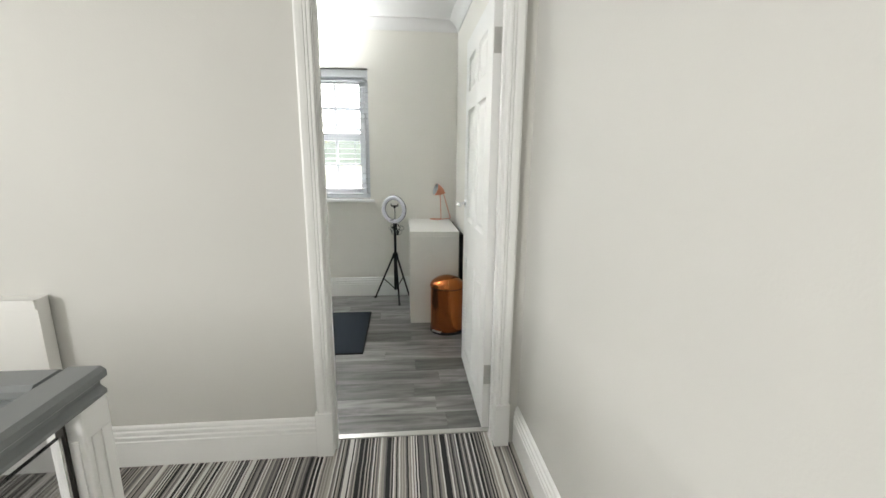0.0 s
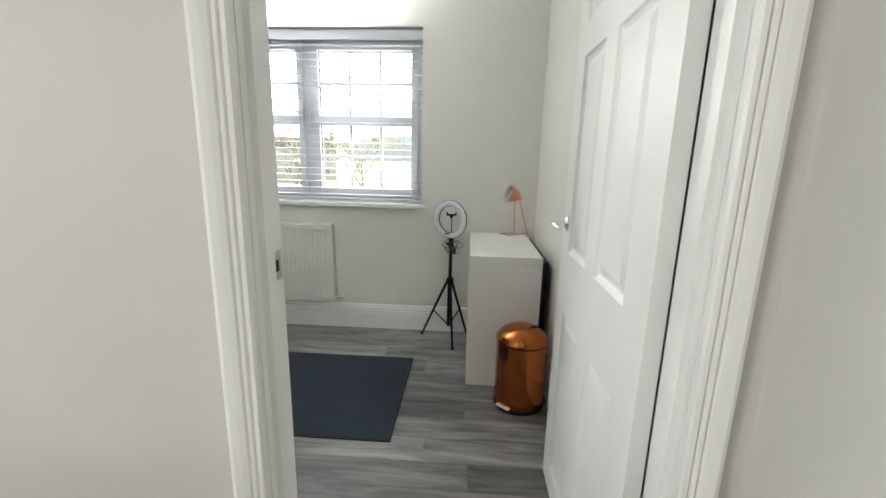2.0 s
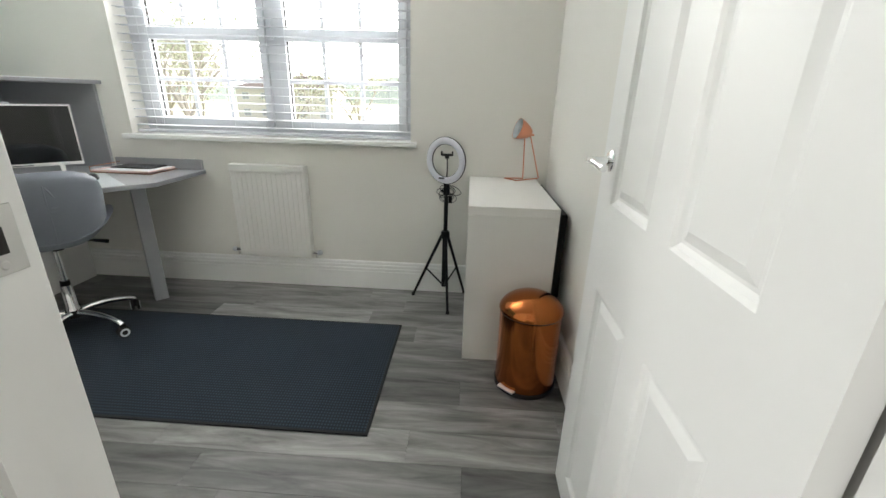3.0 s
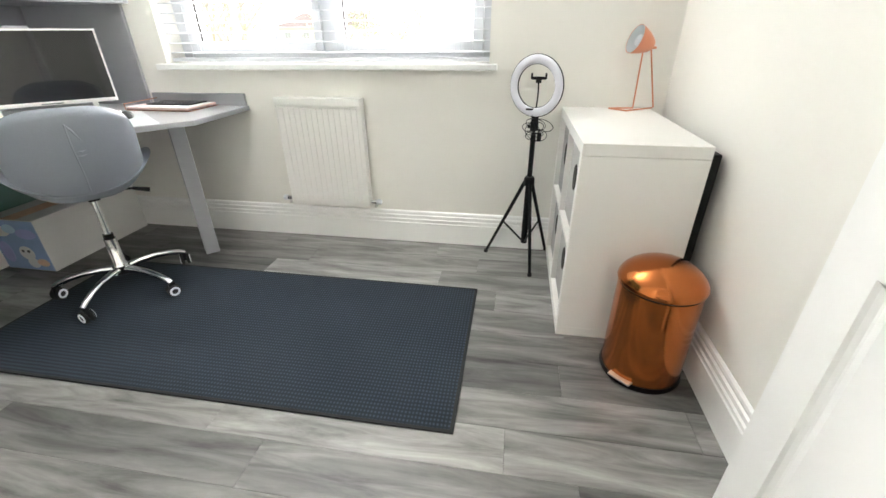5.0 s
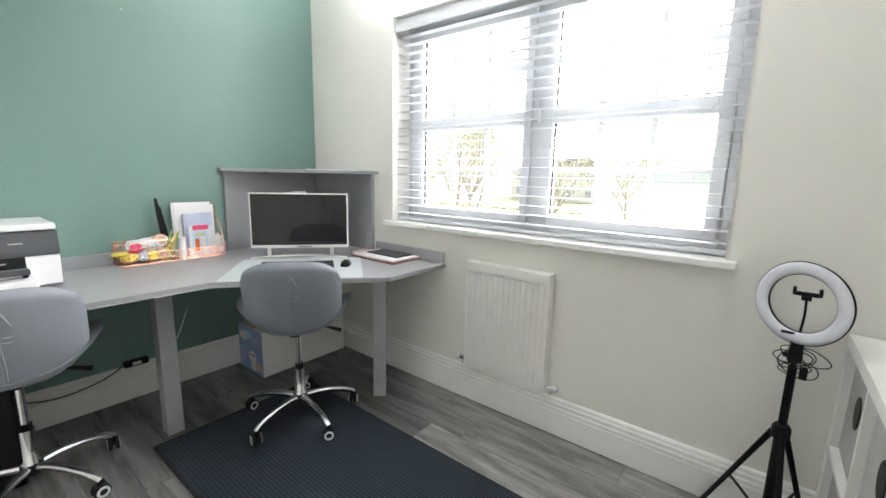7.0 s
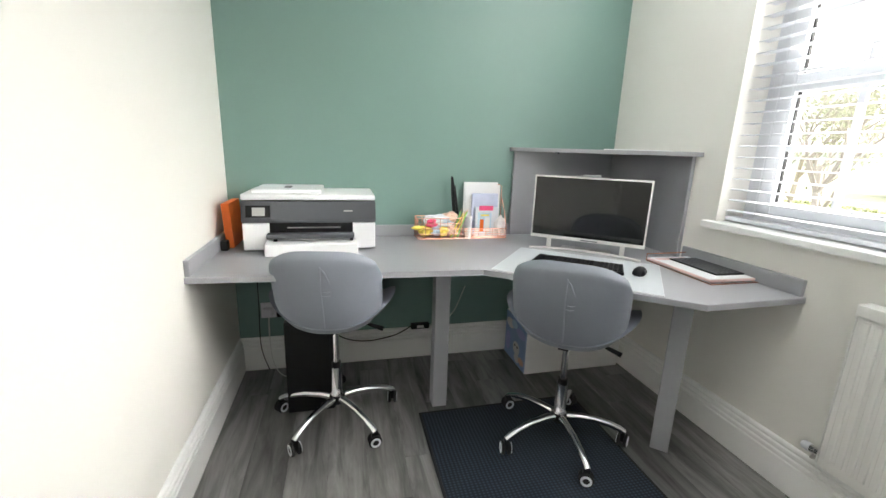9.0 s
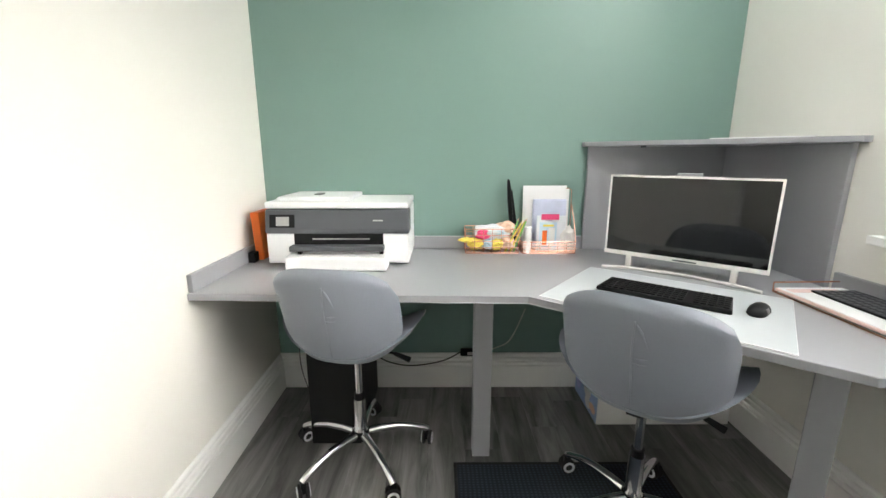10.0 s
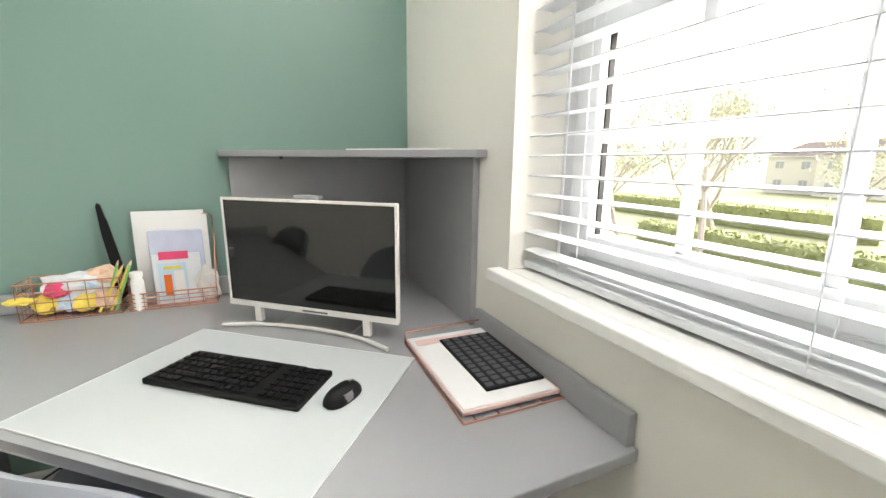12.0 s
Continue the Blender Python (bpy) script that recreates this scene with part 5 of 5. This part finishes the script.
M_HILL = mat("far_hill", (0.13, 0.16, 0.13), 1.0, var=0.3, scale=0.02)
GZ = -2.75
structure("ground", boxes((-1500, 1500, YN + 0.4, 2500, GZ - 0.5, GZ)), M_GROUND, "grass and soil outside")
structure("road", boxes((-200, 200, 15.0, 20.5, GZ, GZ + 0.03)), M_ROAD, "pale road outside the window")
structure("pavement", boxes((-200, 200, 9.0, 14.98, GZ, GZ + 0.12)), M_CARD, "pale pavement beside the road")
bm = bmesh.new()
nx = 60
rows = []
for j, (y, k) in enumerate(((480, 0.0), (620, 0.75), (800, 1.0), (1000, 0.0))):
    row = []
    for i in range(nx + 1):
        x = -900 + 1800 * i / nx
        h = 80 * k * (0.30 + 0.70 * math.exp(-((x - 150) / 260) ** 2)) * (1 + 0.25 * noise.noise(Vector((x * 0.006, j * 0.7, 0))))
        row.append(bm.verts.new((x, y, GZ + h)))
    rows.append(row)
for a, b in zip(rows, rows[1:]):
    for i in range(nx):
        bm.faces.new((a[i], a[i + 1], b[i + 1], b[i]))
structure("backdrop", bm, M_HILL, "far wooded hill", True)


def house(at, turn, W, D, H, RH, wall_m, label):
    h = thing("house", at, turn, label, "house")
    part("wall", boxes((-W / 2, W / 2, -D / 2, D / 2, 0, H)), wall_m, h)
    bm = bmesh.new()
    e = 0.35
    a = [bm.verts.new(p) for p in ((-W / 2 - e, -D / 2 - e, H), (W / 2 + e, -D / 2 - e, H), (W / 2 + e, D / 2 + e, H), (-W / 2 - e, D / 2 + e, H))]
    t = [bm.verts.new(p) for p in ((-W / 2 + D / 2.4, 0, H + RH), (W / 2 - D / 2.4, 0, H + RH))]
    bm.faces.new((a[0], a[1], t[1], t[0]))
    bm.faces.new((a[2], a[3], t[0], t[1]))
    bm.faces.new((a[1], a[2], t[1]))
    bm.faces.new((a[3], a[0], t[0]))
    bm.faces.new(a[::-1])
    part("roof", bm, M_ROOF, h, "tiled hip roof")
    part("gutter", boxes((-W / 2 - e - 0.08, W / 2 + e + 0.08, -D / 2 - e - 0.08, -D / 2 - e, H - 0.08, H + 0.04)), M_UPVC, h)
    n = max(2, int(W / 2.6))
    for fl in range(int(H / 2.5)):
        for k in range(n):
            x = -W / 2 + W * (k + 0.5) / n
            z = 0.9 + fl * 2.6
            w = part("window", boxes((x - 0.55, x + 0.55, -D / 2 - 0.05, -D / 2 + 0.02, z, z + 1.1), bevel=0.01), M_UPVC, h)
            part("pane", boxes((x - 0.47, x - 0.03, -D / 2 - 0.06, -D / 2 - 0.05, z + 0.08, z + 1.02), (x + 0.03, x + 0.47, -D / 2 - 0.06, -D / 2 - 0.05, z + 0.08, z + 1.02)), M_GREYF, w)
    part("chimney", boxes((W / 2 - 2.2, W / 2 - 1.5, -0.3, 0.3, H, H + RH + 0.7)), M_BRICK, h)
    return h


house((3.35, 25.6, GZ), 0, 9.8, 7, 5.4, 2.9, M_BRICK, "pale pink brick house with a hipped tile roof across the road")
house((-27, 76, GZ), 0, 10, 7, 5.2, 2.2, M_RENDER, "cream rendered house with a tiled roof")
house((-34, 80, GZ), 10, 12, 8, 5.2, 2.2, M_RENDER, "cream rendered house behind the trees")


def tree(at, h, spread, seed, m, label, density=220):
    t = thing("tree", at, 0, label, "tree")
    rnd = random.Random(seed)
    bm = bmesh.new()
    tips = []

    def grow(p, d, r, L, depth):
        n = 4
        pts, rad = [p], [r]
        for k in range(n):
            d = (d + Vector((rnd.uniform(-1, 1), rnd.uniform(-1, 1), rnd.uniform(-0.2, 0.5))) * 0.16).normalized()
            p = p + d * L / n
            pts.append(p)
            rad.append(r * (1 - 0.45 * (k + 1) / n))
        tube(pts, rad, 6, bm)
        tips.extend(pts[2:])
        if depth:
            for k in range(rnd.randint(3, 4)):
                a = rnd.uniform(0, 6.28)
                nd = (d * 0.75 + Vector((math.cos(a), math.sin(a), rnd.uniform(0.0, 0.5))) * spread).normalized()
                grow(pts[rnd.choice((2, 3, 4))], nd, r * 0.5, L * rnd.uniform(0.55, 0.75), depth - 1)

    grow(Vector((0, 0, -0.1)), Vector((0, 0, 1)), h * 0.018, h * 0.5, 3)
    part("trunk", bm, M_BARK, t, smooth=True)
    vs, fs = [], []
    ends = tips[4:]
    for k in range(density * 8):
        c = rnd.choice(ends) + Vector([rnd.gauss(0, 0.28) for _ in range(3)])
        u = Vector([rnd.uniform(-1, 1) for _ in range(3)]).normalized()
        w = u.cross(Vector((rnd.uniform(-1, 1), rnd.uniform(-1, 1), 1))).normalized()
        s = rnd.uniform(0.05, 0.10)
        i = len(vs)
        vs += [c - u * s, c + w * s * 0.5, c + u * s, c - w * s * 0.5]
        fs.append((i, i + 1, i + 2, i + 3))
    me = bpy.data.meshes.new("crown")
    me.from_pydata([tuple(v) for v in vs], [], fs)
    me.materials.append(m)
    o = new("crown", me)
    o.parent = t
    return tagged(o, kind="stuff")


for k, (x, y, h) in enumerate(((-11.5, 21.5, 10.5), (-14.5, 20.5, 10.5), (-9.2, 25, 9.5), (-19, 24, 11), (-13, 24.5, 11.0), (-16.5, 27, 11.5), (-23, 28, 11), (-7.4, 33, 9.5))):
    tree((x, y, GZ), h * 0.78, 0.75, k + 3, M_LEAF, "thin spring tree with sparse yellow-green leaves")


def hedge(at, L, D, H, seed, turn=0):
    t = thing("hedge", at, turn, "clipped yellow-green hedge along the road", "hedge")
    rnd = random.Random(seed)
    vs, fs = [], []
    for k in range(5200):
        x, y, z = rnd.uniform(-L / 2, L / 2), rnd.uniform(-D / 2, D / 2), rnd.uniform(0, H)
        f = rnd.randint(0, 2)
        if f == 0:
            z = H + rnd.gauss(0, 0.05)
        else:
            y = (-D / 2 if f == 1 else D / 2) + rnd.gauss(0, 0.05)
        c = Vector((x, y, z))
        u = Vector([rnd.uniform(-1, 1) for _ in range(3)]).normalized()
        w = u.cross(Vector((0.3, 0.2, 1))).normalized()
        s = rnd.uniform(0.05, 0.11)
        i = len(vs)
        vs += [c - u * s, c + w * s * 0.6, c + u * s, c - w * s * 0.6]
        fs.append((i, i + 1, i + 2, i + 3))
    me = bpy.data.meshes.new("leaves")
    me.from_pydata([tuple(v) for v in vs], [], fs)
    me.materials.append(M_HEDGE)
    o = new("leaves", me)
    o.parent = t
    tagged(o, kind="stuff")
    part("hedge_core", boxes((-L / 2 + 0.1, L / 2 - 0.1, -D / 2 + 0.08, D / 2 - 0.08, 0, H - 0.08)), M_HEDGE, t)


hedge((-9, 23.5, GZ), 14, 1.0, 1.2, 1)
hedge((2.5, 22.5, GZ), 6, 0.9, 1.0, 2)
hedge((-20, 35, GZ), 18, 1.2, 1.4, 3)

# ---- floor planks ----
PW, PL = 0.152, 0.915
cache = {}
rows_n = int((YN - YS) / PW) + 2
rnd = random.Random(5)
for r in range(rows_n):
    y0 = YS + 0.022 + (r - 1) * PW
    y1 = y0 + PW
    y0c, y1c = max(y0, YS - 0.01), min(y1, YN - 0.001)
    if y1c - y0c < 0.005:
        continue
    x = XW - rnd.uniform(0.05, 0.85)
    while x < XE:
        x0, x1 = max(x, XW + 0.001), min(x + PL, XE - 0.001)
        x += PL
        if x1 - x0 < 0.01:
            continue
        key = (round(x1 - x0, 3), round(y1c - y0c, 3))
        if key not in cache:
            bm = bmesh.new()
            w, d = key
            g = 0.0004
            box(bm, g, w - g, g, d - g, -0.004, 0.0, bevel=0.0007, seg=1)
            me = bpy.data.meshes.new("floor_plank")
            bmesh.ops.recalc_face_normals(bm, faces=bm.faces)
            bm.to_mesh(me)
            bm.free()
            me.materials.append(M_PLANK)
            cache[key] = me
        o = new("floor_plank", cache[key])
        o.parent = floor_slab
        o.location = (x0, y0c, 0.0)
